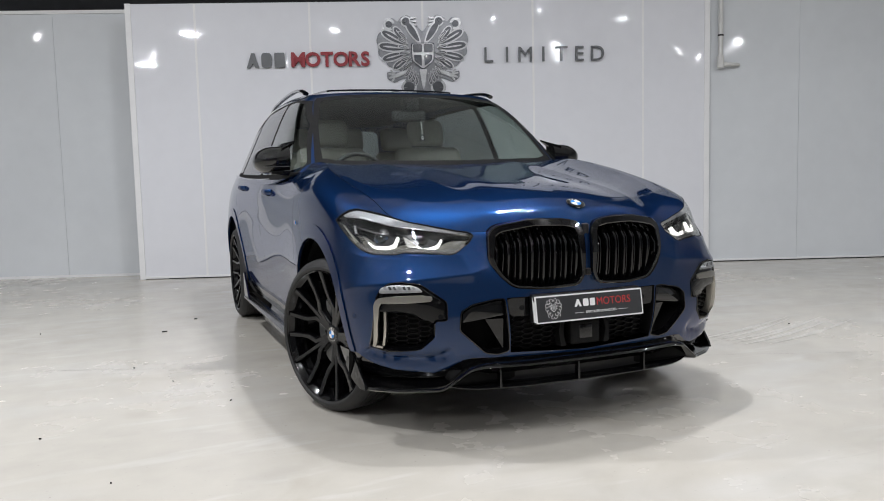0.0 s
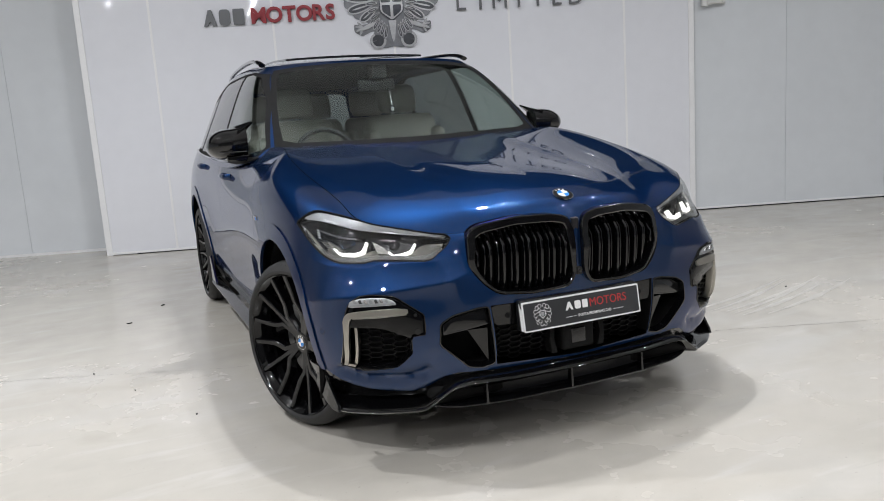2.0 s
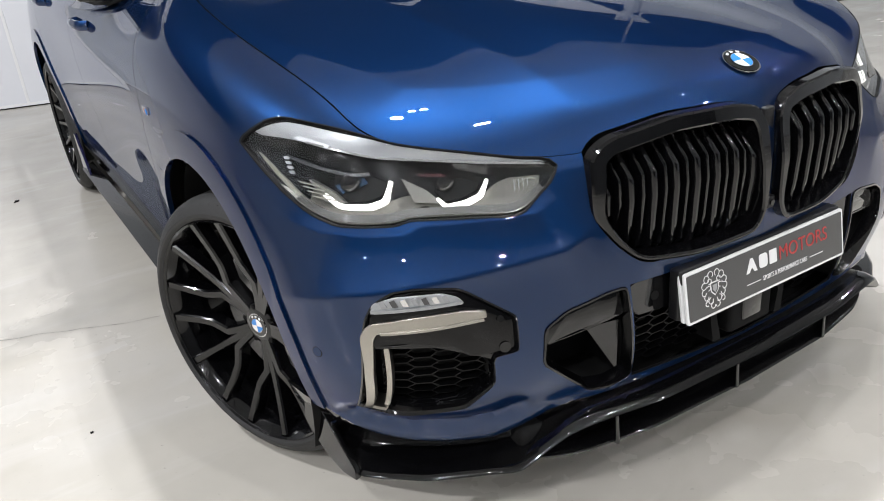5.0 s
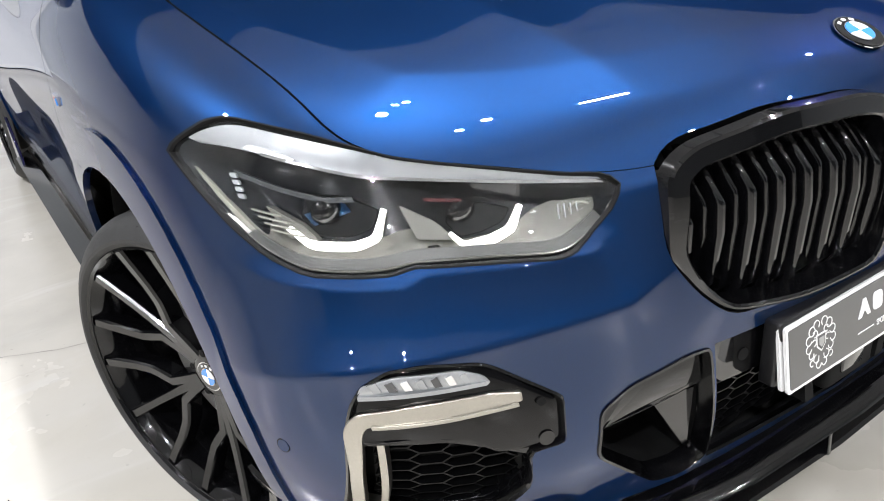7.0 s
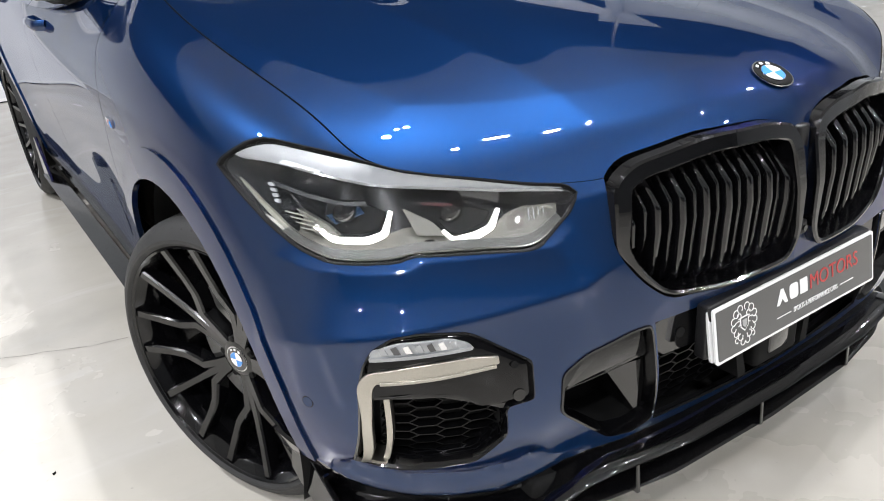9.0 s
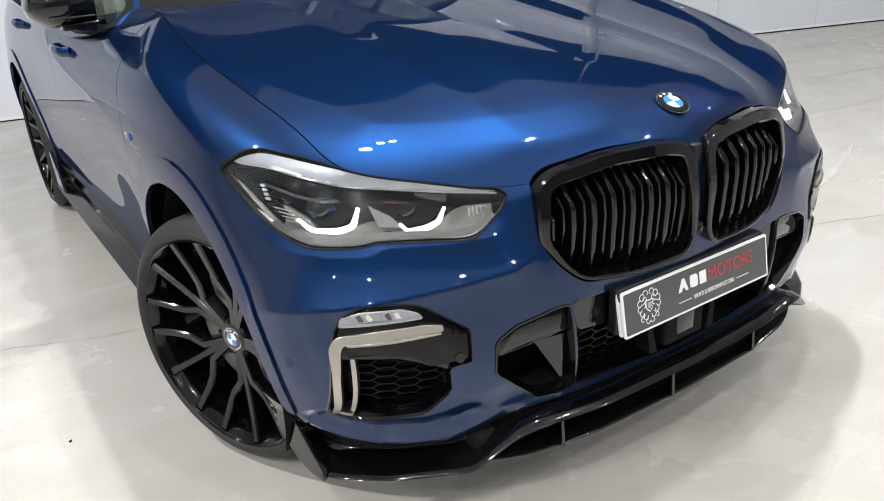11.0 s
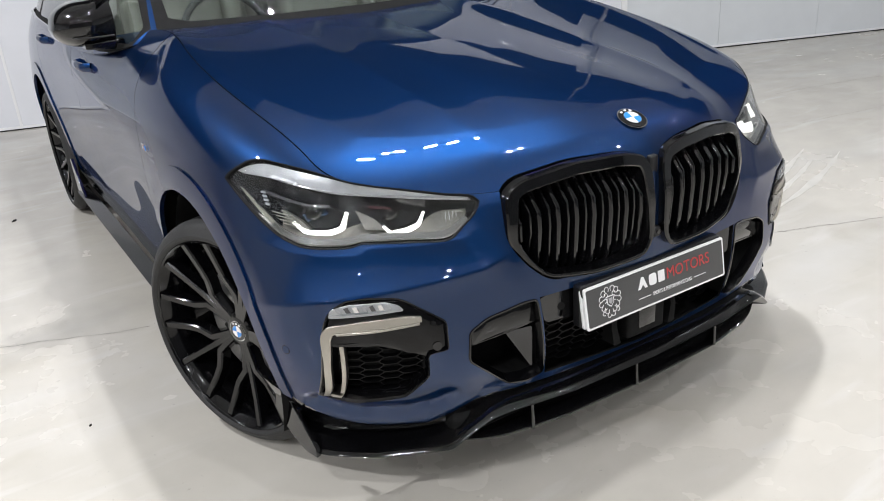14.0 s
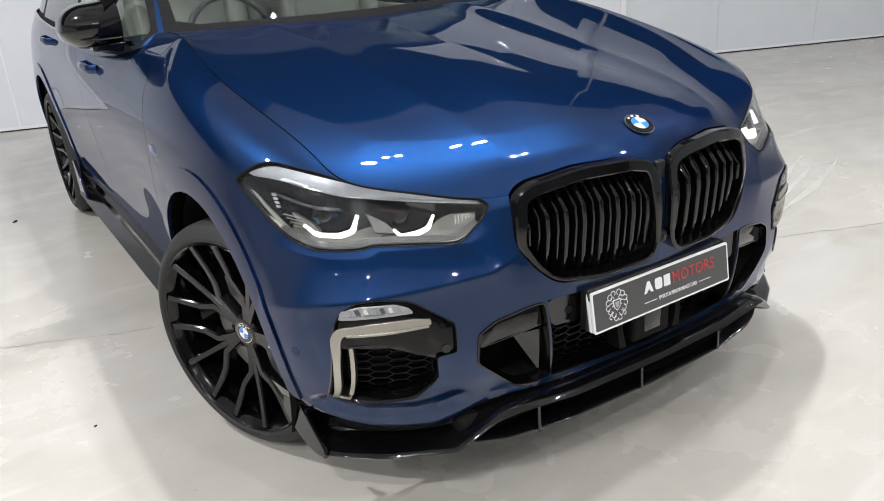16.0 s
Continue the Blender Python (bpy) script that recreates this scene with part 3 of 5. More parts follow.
part("joint_ring", tube([(6.975, -.02, 2.735), (6.975, -.02, 2.755)], .034, 12), SATIN, pipe)


# ---- sign ----
def wall_word(text, s0, s1, z0, height, material, owner, pitch=None, heavy=0.0):
    """Single raised letters along the wall between s0 and s1."""
    made = [lettering(c, height, .03, heavy) for c in text]
    if pitch is None:
        gap = ((s1 - s0) - sum(w for _, w in made)) / (len(text) - 1)
    x = s0
    for i, (bm, w) in enumerate(made):
        if pitch is not None:
            x = s0 + i * pitch - w / 2
        for v in bm.verts:
            v.co = Vector((x + v.co.x, .004 - .02 - v.co.z, z0 + v.co.y))
        bmesh.ops.recalc_face_normals(bm, faces=bm.faces)
        part("letter", bm, material, owner, smooth=False)
        x += w + (gap if pitch is None else 0)


def wall_lift(p, q, d):
    return (p, .004 - d, q)


sign = thing("wall_lettering", "raised grey and red lettering on the white wall", "sign", at=ALONG @ pose(0, 0, -GROUND))
wall_word("MOTORS", 1.845, 2.757, 2.462, .17, RED_SIGN, sign, heavy=.028)
wall_word("LIMITED", 4.165, 5.55, 2.485, .172, GREY_SIGN, sign, pitch=.2178)
for outline in (((1.33, 2.46), (1.37, 2.46), (1.40, 2.51), (1.43, 2.46), (1.47, 2.46), (1.42, 2.63), (1.385, 2.63)),
                rounded([(1.50, 2.46), (1.615, 2.46), (1.615, 2.63), (1.50, 2.63)], .04),
                rounded([(1.65, 2.46), (1.77, 2.46), (1.77, 2.63), (1.65, 2.63)], .012)):
    part("plain_bar", prism(outline, wall_lift, 0, .03), GREY_SIGN, sign, smooth=False)

crest = thing("wall_crest", "large silver and black ornamental crest mounted on the white wall", "emblem")
C_S, C_Z = 3.385, 2.65  # the shield's middle
crest.matrix_basis = ALONG @ Matrix.Translation((C_S, 0, C_Z - .06 - GROUND)) @ Matrix.Diagonal((.86, 1, .87, 1)) @ Matrix.Translation((-C_S, 0, -C_Z))


def drop_shape(length, width, n=10):
    """A feather-like outline along +x from 0."""
    t = np.linspace(0, math.pi, n)
    top = np.c_[length * (1 - np.cos(t)) / 2, width / 2 * np.sin(t) * (.55 + .45 * (1 - np.cos(t)) / 2)]
    return np.r_[top, (top * (1, -1))[::-1][1:-1]]


def crest_piece(name, outline, at_s, at_z, turn, d0, d1, material, side):
    c, s = math.cos(radians(turn)), math.sin(radians(turn))
    pts = [(C_S + side * (at_s + p * c - q * s), C_Z + at_z + p * s + q * c) for p, q in outline]
    part(name, prism(pts, wall_lift, d0, d1), material, crest, smooth=False)


def annulus(r0, r1, a0, a1, n=12):
    w = np.radians(np.linspace(a0, a1, n))
    return np.r_[np.c_[np.cos(w), np.sin(w)] * r1, (np.c_[np.cos(w), np.sin(w)] * r0)[::-1]]


CREST_MID = shader("crest_grey", (.055, .058, .065), .28, .5, .3, .1, 10, .35)


CREST_PLATE = shader("crest_plate", (.16, .165, .175), .3, .5, .3, .1, 9, .3)
half_plate = [(.06, .36), (.12, .47), (.20, .53), (.29, .50), (.34, .43), (.40, .49), (.50, .48), (.54, .40), (.51, .34), (.60, .29), (.635, .19), (.605, .10), (.61, .0), (.53, -.07),
              (.47, -.16), (.37, -.19), (.30, -.22), (.42, -.24), (.50, -.22), (.50, -.32), (.40, -.38), (.30, -.33), (.23, -.32), (.31, -.41), (.30, -.50), (.10, -.54)]
plate_line = rounded([(0, .30)] + half_plate + [(0, -.52)] + [(-p, q) for p, q in half_plate[::-1]], .03, 3)
part("crest_plate", prism([(C_S + p, C_Z + q) for p, q in plate_line], wall_lift, 0, .008), CREST_PLATE, crest, smooth=False)


def plume(at_s, at_z, turn, length, width, side, lift=0.0):
    """A broad feather: a bright edge round a grey field with a bright quill."""
    crest_piece("plume", drop_shape(length, width, 12), at_s, at_z, turn, lift + .006, lift + .020, CREST_SILVER, side)
    c, s = math.cos(radians(turn)), math.sin(radians(turn))
    at_s, at_z = at_s + .08 * length * c, at_z + .08 * length * s
    crest_piece("plume_field", drop_shape(length * .86, width * .72, 12), at_s, at_z, turn, lift + .020, lift + .023, CREST_MID, side)
    crest_piece("quill", drop_shape(length * .74, width * .16, 8), at_s, at_z, turn, lift + .023, lift + .026, CREST_SILVER, side)


for side in (-1, 1):
    for at_s, at_z, turn, ln, wd in ((.22, .15, 52, .28, .13), (.22, .12, 30, .40, .16), (.22, .07, 8, .40, .16), (.22, .02, -14, .36, .15), (.19, -.03, -36, .28, .13)):
        plume(at_s, at_z, turn, ln, wd, side)
    crest_piece("curl", annulus(.045, .080, -120, 170, 20), .455, .400, 0, 0, .026, CREST_SILVER, side)
    crest_piece("curl", annulus(0, .045, 0, 350, 16), .455, .400, 0, 0, .018, CREST_MID, side)
    for k in range(6):
        plume(.215 - .012 * k, .20 - .060 * k, 42 - 15 * k, .150, .062, side, .024)
    crest_piece("neck", drop_shape(.36, .15, 12), .03, .14, 58, .0, .030, CREST_SILVER, side)
    crest_piece("neck", drop_shape(.29, .10, 12), .05, .17, 57, .030, .036, CREST_MID, side)
    crest_piece("head", annulus(0, .070, 0, 350, 20), .225, .435, 0, 0, .028, CREST_SILVER, side)
    crest_piece("head", annulus(0, .052, 0, 350, 20), .225, .435, 0, .028, .034, CREST_MID, side)
    crest_piece("head", annulus(.018, .028, 0, 300, 14), .230, .445, 0, .034, .040, CREST_DARK, side)
    for k in range(3):
        crest_piece("beak", drop_shape(.085, .030), .17 - .01 * k, .475 - .035 * k, 172 + 12 * k, 0, .032, CREST_SILVER, side)
    for turn in (-62, -25, 12, 48):
        crest_piece("claw", drop_shape(.10, .034), .385, -.275, turn, 0, .030, CREST_SILVER, side)
    crest_piece("limb", drop_shape(.23, .065), .19, -.21, -22, 0, .026, CREST_SILVER, side)
    for k in range(5):
        plume(.19 - .030 * k, -.13 - .030 * k, -50 - 7 * k, .17, .060, side, .004 * (k % 2))
    crest_piece("scroll", annulus(.075, .105, -190, 60, 18), .20, -.44, 0, 0, .028, CREST_SILVER, side)
    crest_piece("scroll", annulus(0, .075, 0, 350, 16), .20, -.44, 0, 0, .016, CREST_MID, side)
    crest_piece("quarter", rounded([(.012, .02), (.135, .02), (.135, .13), (.012, .13)], .02), 0, 0, 0, .045, .052, CREST_MID, side)
    crest_piece("quarter", rounded([(.018, -.012), (.125, -.012), (.118, -.09), (.018, -.165)], .02), 0, 0, 0, .045, .052, CREST_DARK, side)
for k, m in ((0.0, CREST_DARK), (.012, CREST_SILVER)):
    shield = rounded([(-.16 + k, .15 - k), (.16 - k, .15 - k), (.155 - k, -.09), (0, -.215 + k * 1.4), (-.155 + k, -.09)], .03)
    part("shield", prism([(C_S + a, C_Z + b) for a, b in shield], wall_lift, .02 + k, .036 + k / 2), m, crest, smooth=False)
part("tail", prism([(C_S + a, C_Z + b) for a, b in ((-.05, -.2), (.05, -.2), (.02, -.42), (0, -.47), (-.02, -.42))], wall_lift, 0, .04), CREST_SILVER, crest, smooth=False)

# ---- floor marks ----
rng = random.Random(4)


def crack(name, a, b, wide, label):
    """A fine wandering crack between two places on the floor."""
    n, pts = 70, []
    off = 0.0
    for i in range(n + 1):
        t = i / n
        off = .86 * off + rng.uniform(-.006, .006)
        pts.append((a[0] + (b[0] - a[0]) * t - (b[1] - a[1]) * off * .3, a[1] + (b[1] - a[1]) * t + off, wide * rng.uniform(.25, 1.0)))
    bm = bmesh.new()
    row = [(bm.verts.new((x, y - w, GROUND + .001)), bm.verts.new((x, y + w, GROUND + .001))) for x, y, w in pts]
    for (p, q), (r, s) in zip(row, row[1:]):
        bm.faces.new((p, r, s, q))
    tagged(finish(name, bm, CRACK, smooth=False), label, "crack", kind="structure")


CRACK = shader("crack_dirt", (.20, .19, .17), .8, noise_scale=30, spread=.3)
crack("floor_crack", (-3.6, 2.12), (-1.0, .975), .0022, "fine dark crack across the pale floor")
crack("floor_crack", (1.2, .11), (2.45, -.39), .0030, "fine dark crack across the pale floor")
crack("floor_crack", (2.45, -.39), (4.6, -1.2), .0030, "fine dark crack across the pale floor")
crack("floor_crack", (4.3, 1.75), (6.4, 1.35), .004, "fine dark crack across the pale floor")
crack("floor_crack", (3.6, 1.05), (5.3, .75), .003, "fine dark crack across the pale floor")
for k, (x, y, r) in enumerate(((-1.578, 2.53, .026), (-1.311, 3.004, .024), (-2.45, 2.9, .010), (-1.8, 1.35, .010), (-2.2, .1, .008), (-1.35, .35, .007), (2.1, .9, .010), (1.2, -1.35, .007), (2.6, .55, .008), (3.1, -.2, .010), (1.7, -1.0, .006), (-1.9, -.6, .006), (-1.6, .9, .006), (2.2, 1.6, .009))):
    bm, n, r = bmesh.new(), 9, r * .8
    top = [bm.verts.new((r * rng.uniform(.5, 1.2) * math.cos(6.283 * i / n), r * .55 * rng.uniform(.4, 1.2) * math.sin(6.283 * i / n), .004 + rng.uniform(0, .004))) for i in range(n)]
    low = [bm.verts.new((v.co.x, v.co.y, .0)) for v in top]
    bm.faces.new(top)
    for i in range(n):
        bm.faces.new((low[i], low[(i + 1) % n], top[(i + 1) % n], top[i]))
    ob = tagged(finish("debris_flake", bm, MATTE, smooth=False), "small dark flake of dirt lying on the floor", "debris", "floor flakes")
    ob.matrix_basis = pose(x, y, GROUND, 0, 0, 40 * k)


# Pale scuffs left by tyres
SCUFF = shader("pale_scuff", (.555, .537, .492), .30, noise_scale=14, spread=.12)
scuff_bm = bmesh.new()
for k in range(6):
    x0, y0 = 1.60 + .05 * k + rng.uniform(0, .15), .42 - .062 * k
    length, w = rng.uniform(.9, 1.25), rng.uniform(.018, .030)
    row = []
    for i in range(15):
        t = i / 14
        x, y = x0 + length * t, y0 + .20 * t + .16 * t * t
        g = w * math.sin(math.pi * min(1, .06 + t * .92)) * rng.uniform(.5, 1.1)
        row.append((scuff_bm.verts.new((x, y - g, GROUND + .0007 + .0001 * k)), scuff_bm.verts.new((x, y + g, GROUND + .0007 + .0001 * k))))
    for (p, q), (r, u) in zip(row, row[1:]):
        scuff_bm.faces.new((p, r, u, q))
tagged(finish("floor_scuff", scuff_bm, SCUFF, smooth=False), "pale tyre scuffs on the resin floor", "scuff", kind="stuff")


# ---- car ----
car = thing("car", "dark metallic blue sport utility car with gloss black trim", "car")
CORE = (0, 1.5, .6)
FRONT, SIDE, TOP = (0, 2), (1, 2), (0, 1)
nose = lambda c: c.y < -.05
flank = lambda c: c.x > .6
us = np.r_[np.linspace(0, .42, 190), np.linspace(.42, .82, 90)[1:], np.linspace(.82, 1, 40)[1:]]
shell = from_grid(shell_sheet(us, np.linspace(0, 1, 120)), CORE)

rim_line = basis(SHELL.shape[1], np.linspace(.08, .29, 120)) @ SHELL[-1]


def lamp_top(x):
    """The height of the bonnet's seam above the headlight."""
    return float(np.interp(x, rim_line[:, 0], rim_line[:, 2]))


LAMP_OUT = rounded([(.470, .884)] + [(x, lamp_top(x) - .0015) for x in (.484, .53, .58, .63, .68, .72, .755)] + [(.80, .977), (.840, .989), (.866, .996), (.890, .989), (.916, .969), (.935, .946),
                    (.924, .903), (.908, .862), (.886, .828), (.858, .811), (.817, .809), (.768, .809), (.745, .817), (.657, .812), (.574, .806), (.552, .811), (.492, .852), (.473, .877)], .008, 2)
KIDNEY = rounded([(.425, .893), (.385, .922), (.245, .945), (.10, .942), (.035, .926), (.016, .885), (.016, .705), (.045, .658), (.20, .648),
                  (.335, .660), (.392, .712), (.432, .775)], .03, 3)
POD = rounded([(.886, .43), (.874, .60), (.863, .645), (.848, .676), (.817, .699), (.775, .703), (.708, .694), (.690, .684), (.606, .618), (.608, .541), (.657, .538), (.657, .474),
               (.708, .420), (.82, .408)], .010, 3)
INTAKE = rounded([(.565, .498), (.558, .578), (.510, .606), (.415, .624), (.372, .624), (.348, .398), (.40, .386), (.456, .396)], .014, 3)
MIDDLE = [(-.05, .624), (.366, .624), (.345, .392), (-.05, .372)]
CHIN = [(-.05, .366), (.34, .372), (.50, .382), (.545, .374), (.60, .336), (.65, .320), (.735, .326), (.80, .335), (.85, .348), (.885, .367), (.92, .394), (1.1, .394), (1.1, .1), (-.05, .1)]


def wheel_circle(y, r, z=.40, squash=1.0):
    w = np.linspace(-.35 * math.pi, 1.35 * math.pi, 48)
    ring = np.c_[y + r * np.cos(w), z + r * np.sin(w)]
    return np.r_[ring, [(y - r * .45, -.2), (y + r * .45, -.2)]]


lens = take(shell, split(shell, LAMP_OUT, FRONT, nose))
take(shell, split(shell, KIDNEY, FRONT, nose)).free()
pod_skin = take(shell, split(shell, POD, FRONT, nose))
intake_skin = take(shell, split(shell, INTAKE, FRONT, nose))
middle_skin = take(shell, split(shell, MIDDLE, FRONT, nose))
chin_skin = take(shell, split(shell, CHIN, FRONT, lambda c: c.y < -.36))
arches = []
for y in (-.045, 2.975):
    take(shell, split(shell, wheel_circle(y, .432, .42), SIDE, flank)).free()
    arches.append(take(shell, split(shell, wheel_circle(y + .012, .484, .435), SIDE, flank)))
skirt_skin = take(shell, split(shell, [(-.2, .1), (3.4, .1), (3.4, .37), (-.2, .37)], SIDE, flank))


def seam(points, w=.0018):
    """The outline of a fine gap along a line."""
    p = np.array(points, float)
    t = np.gradient(p, axis=0)
    t /= np.linalg.norm(t, axis=1)[:, None]
    n = np.c_[-t[:, 1], t[:, 0]] * w
    return np.r_[p + n, (p - n)[::-1]]


for line in ([(.57, 1.30), (.535, 1.20), (.50, 1.12), (.46, 1.04), (.44, .96), (.435, .80), (.445, .60), (.46, .3)],
             [(1.70, 1.3), (1.70, .9), (1.72, .3)],
             [(2.86, 1.3), (2.80, 1.0), (2.66, .85), (2.53, .70), (2.50, .5), (2.5, .3)],
             [(3.38, .3), (3.40, .7), (3.55, .95), (3.9, .96)]):
    take(shell, split(shell, seam(line, .0018), SIDE, lambda c: c.x > .5)).free()

NAMES = [("front_bumper", lambda c: c.y < -.38 and c.z < .86), ("front_fender", lambda c: c.y < .47), ("front_door", lambda c: c.y < 1.71),
         ("rear_door", lambda c: c.y < 2.72), ("rear_panel", lambda c: True)]
groups = {}
for piece in islands(shell):
    if len(piece) < 12:
        continue
    area = sum(f.calc_area() for f in piece)
    c = sum((f.calc_center_median() * f.calc_area() for f in piece), Vector()) / area
    groups.setdefault(next(n for n, test in NAMES if test(c)), []).extend(piece)
for name, faces in groups.items():
    bm = take(shell, faces, keep=True)
    if name in ("front_bumper", "rear_panel"):
        part(name, whole(bm), PAINT, car, thick=.006)
    else:
        groups[name] = both(name, bm, PAINT, car, thick=.006, dark_edge=True)
shell.free()
for bm in arches:
    both("arch_trim", puff(bm, .006), PAINT, car, "body-coloured wheel arch trim", thick=.014)
both("side_skirt", puff(skirt_skin, .012), PANEL, car, "gloss black side skirt", thick=.03)
lower_valance = part("lower_valance", whole(chin_skin), GLOSS, car, "gloss black lower bumper edge", thick=.008)

# Bonnet
hood_bm = from_grid(bonnet(110, 130), (0, 0, -5))
take(hood_bm, split(hood_bm, KIDNEY, FRONT, lambda c: c.y < -.6)).free()
hood = part("bonnet", whole(hood_bm), PAINT, car, "long sculpted blue bonnet", thick=.006, dark_edge=True)

# Greenhouse
gu = np.r_[np.linspace(0, .5, 90), np.linspace(.5, 1, 60)[1:]]
green = from_grid(sheet(GREEN, gu, np.linspace(0, 1, 50)), (0, 2.2, 1.2))
ahead = lambda c: c.y < 1.75
SCREEN = [(-.05, 1.05), (.35, 1.05), (.70, 1.05), (.785, 1.18), (.774, 1.223), (.745, 1.342), (.710, 1.47), (.648, 1.62), (.617, 1.652), (.47, 1.668), (.25, 1.678), (-.05, 1.682)]
CLEAR = [(-.05, 1.226), (.35, 1.230), (.66, 1.236), (.724, 1.252), (.712, 1.342), (.682, 1.465), (.626, 1.60), (.597, 1.628), (.44, 1.646), (.25, 1.654), (-.05, 1.658)]
frit = take(green, split(green, SCREEN, FRONT, ahead))
screen = take(frit, split(frit, CLEAR, FRONT, ahead))
shine = lambda c: c.x > .45
WINDOWS = [("front_side_glass", rounded([(.802, 1.178), (.795, 1.224), (.925, 1.338), (1.072, 1.470), (1.318, 1.615), (1.54, 1.645), (1.74, 1.648), (1.74, 1.172)], .03), GLASS),
           ("rear_side_glass", rounded([(1.81, 1.172), (1.81, 1.652), (2.55, 1.645), (2.72, 1.60), (2.74, 1.19)], .03), TINT),
           ("quarter_glass", rounded([(2.80, 1.2), (2.79, 1.58), (3.15, 1.50), (3.30, 1.26), (3.25, 1.22)], .03), TINT)]
glazing = []
for name, outline, m in WINDOWS:
    glazing.append((name, take(green, split(green, outline, SIDE, shine)), m))
black_band = take(green, split(green, [(.80, 1.150), (.775, 1.222), (.912, 1.346), (1.060, 1.478), (1.305, 1.632), (1.54, 1.66), (1.85, 1.668), (2.55, 1.665), (2.8, 1.62), (3.18, 1.53), (3.36, 1.25), (3.36, 1.195), (2.6, 1.16), (1.8, 1.14), (1.1, 1.135)], SIDE, lambda c: c.x > .45 and c.y > .6))
rear_skin = take(green, split(green, [(-.05, 1.26), (.50, 1.26), (.54, 1.30), (.47, 1.56), (.42, 1.59), (-.05, 1.60)], FRONT, lambda c: c.y > 3.2))
part("rear_window", whole(rear_skin), TINT, car, "tinted rear window", thick=.004).visible_shadow = False
both("window_surround", black_band, MATTE, car, "black window surround", thick=.01)
part("pillar_frame", whole(green), PAINT, car, "blue pillars and roof sides", thick=.012)
part("windscreen_border", whole(frit), MATTE, car, "black border of the windscreen", thick=.004)
windscreen = part("windscreen", whole(screen), GLASS, car, "clear windscreen", thick=.004)
windscreen.visible_shadow = False
for name, bm, m in glazing:
    for ob in both(name, bm, m, car, "clear side window" if m is GLASS else "dark tinted side window", thick=.004):
        ob.visible_shadow = False

# Roof
rim_curve = lambda a: basis(GREEN.shape[1], a) @ GREEN[-1]
rs, rt = np.linspace(0, 1, 30), np.linspace(0, 1, 60)
r_front, r_side = rim_curve(rs * .30), rim_curve(.30 + rt * .56)
r_back, r_mid = rim_curve(1 - rs * .14), spline([r_front[0], (0, 1.75, 1.735), (0, 2.4, 1.755), (0, 3.0, 1.735), rim_curve([1.0])[0]], rt)
S_, T_ = rs[:, None, None], rt[None, :, None]
roof_pts = (1 - T_) * r_front[:, None] + T_ * r_back[:, None] + (1 - S_) * r_mid[None] + S_ * r_side[None]
roof_pts = roof_pts - ((1 - S_) * (1 - T_) * r_front[0] + S_ * (1 - T_) * r_front[-1] + (1 - S_) * T_ * r_mid[-1] + S_ * T_ * r_side[-1])
roof_pts[..., 2] += .012 * np.sin(np.pi * T_[..., 0]) * (1 - S_[..., 0] ** 4)
roof_bm = from_grid(roof_pts, (0, 2, 0))
sunroof = take(roof_bm, split(roof_bm, rounded([(-.1, 1.60), (.43, 1.62), (.46, 1.66), (.46, 3.0), (.43, 3.04), (-.1, 3.04)], .03), TOP))
part("roof", whole(roof_bm), PAINT, car, thick=.01)
part("sunroof", puff(whole(sunroof), .028), ROOFGLASS, car, "black glass panoramic sunroof", thick=.012)
part("headliner", shift(from_grid(np.concatenate([roof_pts[::-1] * (-1, 1, 1), roof_pts[1:]]), (0, 2, 5)), z=-.035), HEADLINER, car)
rail = spline([(.645, 1.42, 1.69), (.650, 1.52, 1.728), (.642, 1.86, 1.748), (.605, 2.6, 1.756), (.59, 3.1, 1.738), (.575, 3.28, 1.70)], np.linspace(0, 1, 40))
rail_bm = tube(rail, .013, 10)
for v in rail_bm.verts:
    v.co.x = .605 + (v.co.x - .605) * 1.5
both("roof_rail", rail_bm, GLOSS, car, "gloss black roof rail")

# ---- places on the nose ----
skin = shell_sheet(np.linspace(0, .48, 320), np.linspace(0, 1, 200))
skin_n = normals(sheet(SHELL, np.linspace(0, .48, 320), np.linspace(0, 1, 200)))
skin_u, skin_v = np.gradient(skin, axis=0), np.gradient(skin, axis=1)
norm_u, norm_v = np.gradient(skin_n, axis=0), np.gradient(skin_n, axis=1)
front_half = skin_n[..., 1] < -.12
skin, skin_n, skin_u, skin_v, norm_u, norm_v = (q[front_half] for q in (skin, skin_n, skin_u, skin_v, norm_u, norm_v))


def on_nose(x, z, d=0.0):
    """The place on the nose at x, z as seen from ahead, d metres out of its surface."""
    away = (skin[:, 0] - abs(x)) ** 2 + (skin[:, 2] - z) ** 2
    k = np.argpartition(away, 5)[:5]
    a, b, c, e = skin_u[k, 0], skin_v[k, 0], skin_u[k, 2], skin_v[k, 2]
    dx, dz, area = abs(x) - skin[k, 0], z - skin[k, 2], a * e - b * c
    s, t = np.clip((e * dx - b * dz) / area, -6, 6), np.clip((a * dz - c * dx) / area, -6, 6)
    w = 1 / (away[k] + 2e-7) ** 1.5
    w /= w.sum()
    n = w @ (skin_n[k] + s[:, None] * norm_u[k] + t[:, None] * norm_v[k])
    y = w @ (skin[k, 1] + s * skin_u[k, 1] + t * skin_v[k, 1])
    out = np.array((abs(x), y, z)) + n / np.linalg.norm(n) * d
    return Vector((math.copysign(out[0], x) if x else 0.0, out[1], out[2]))


def nose_lift(p, q, d):
    return on_nose(p, q, d)


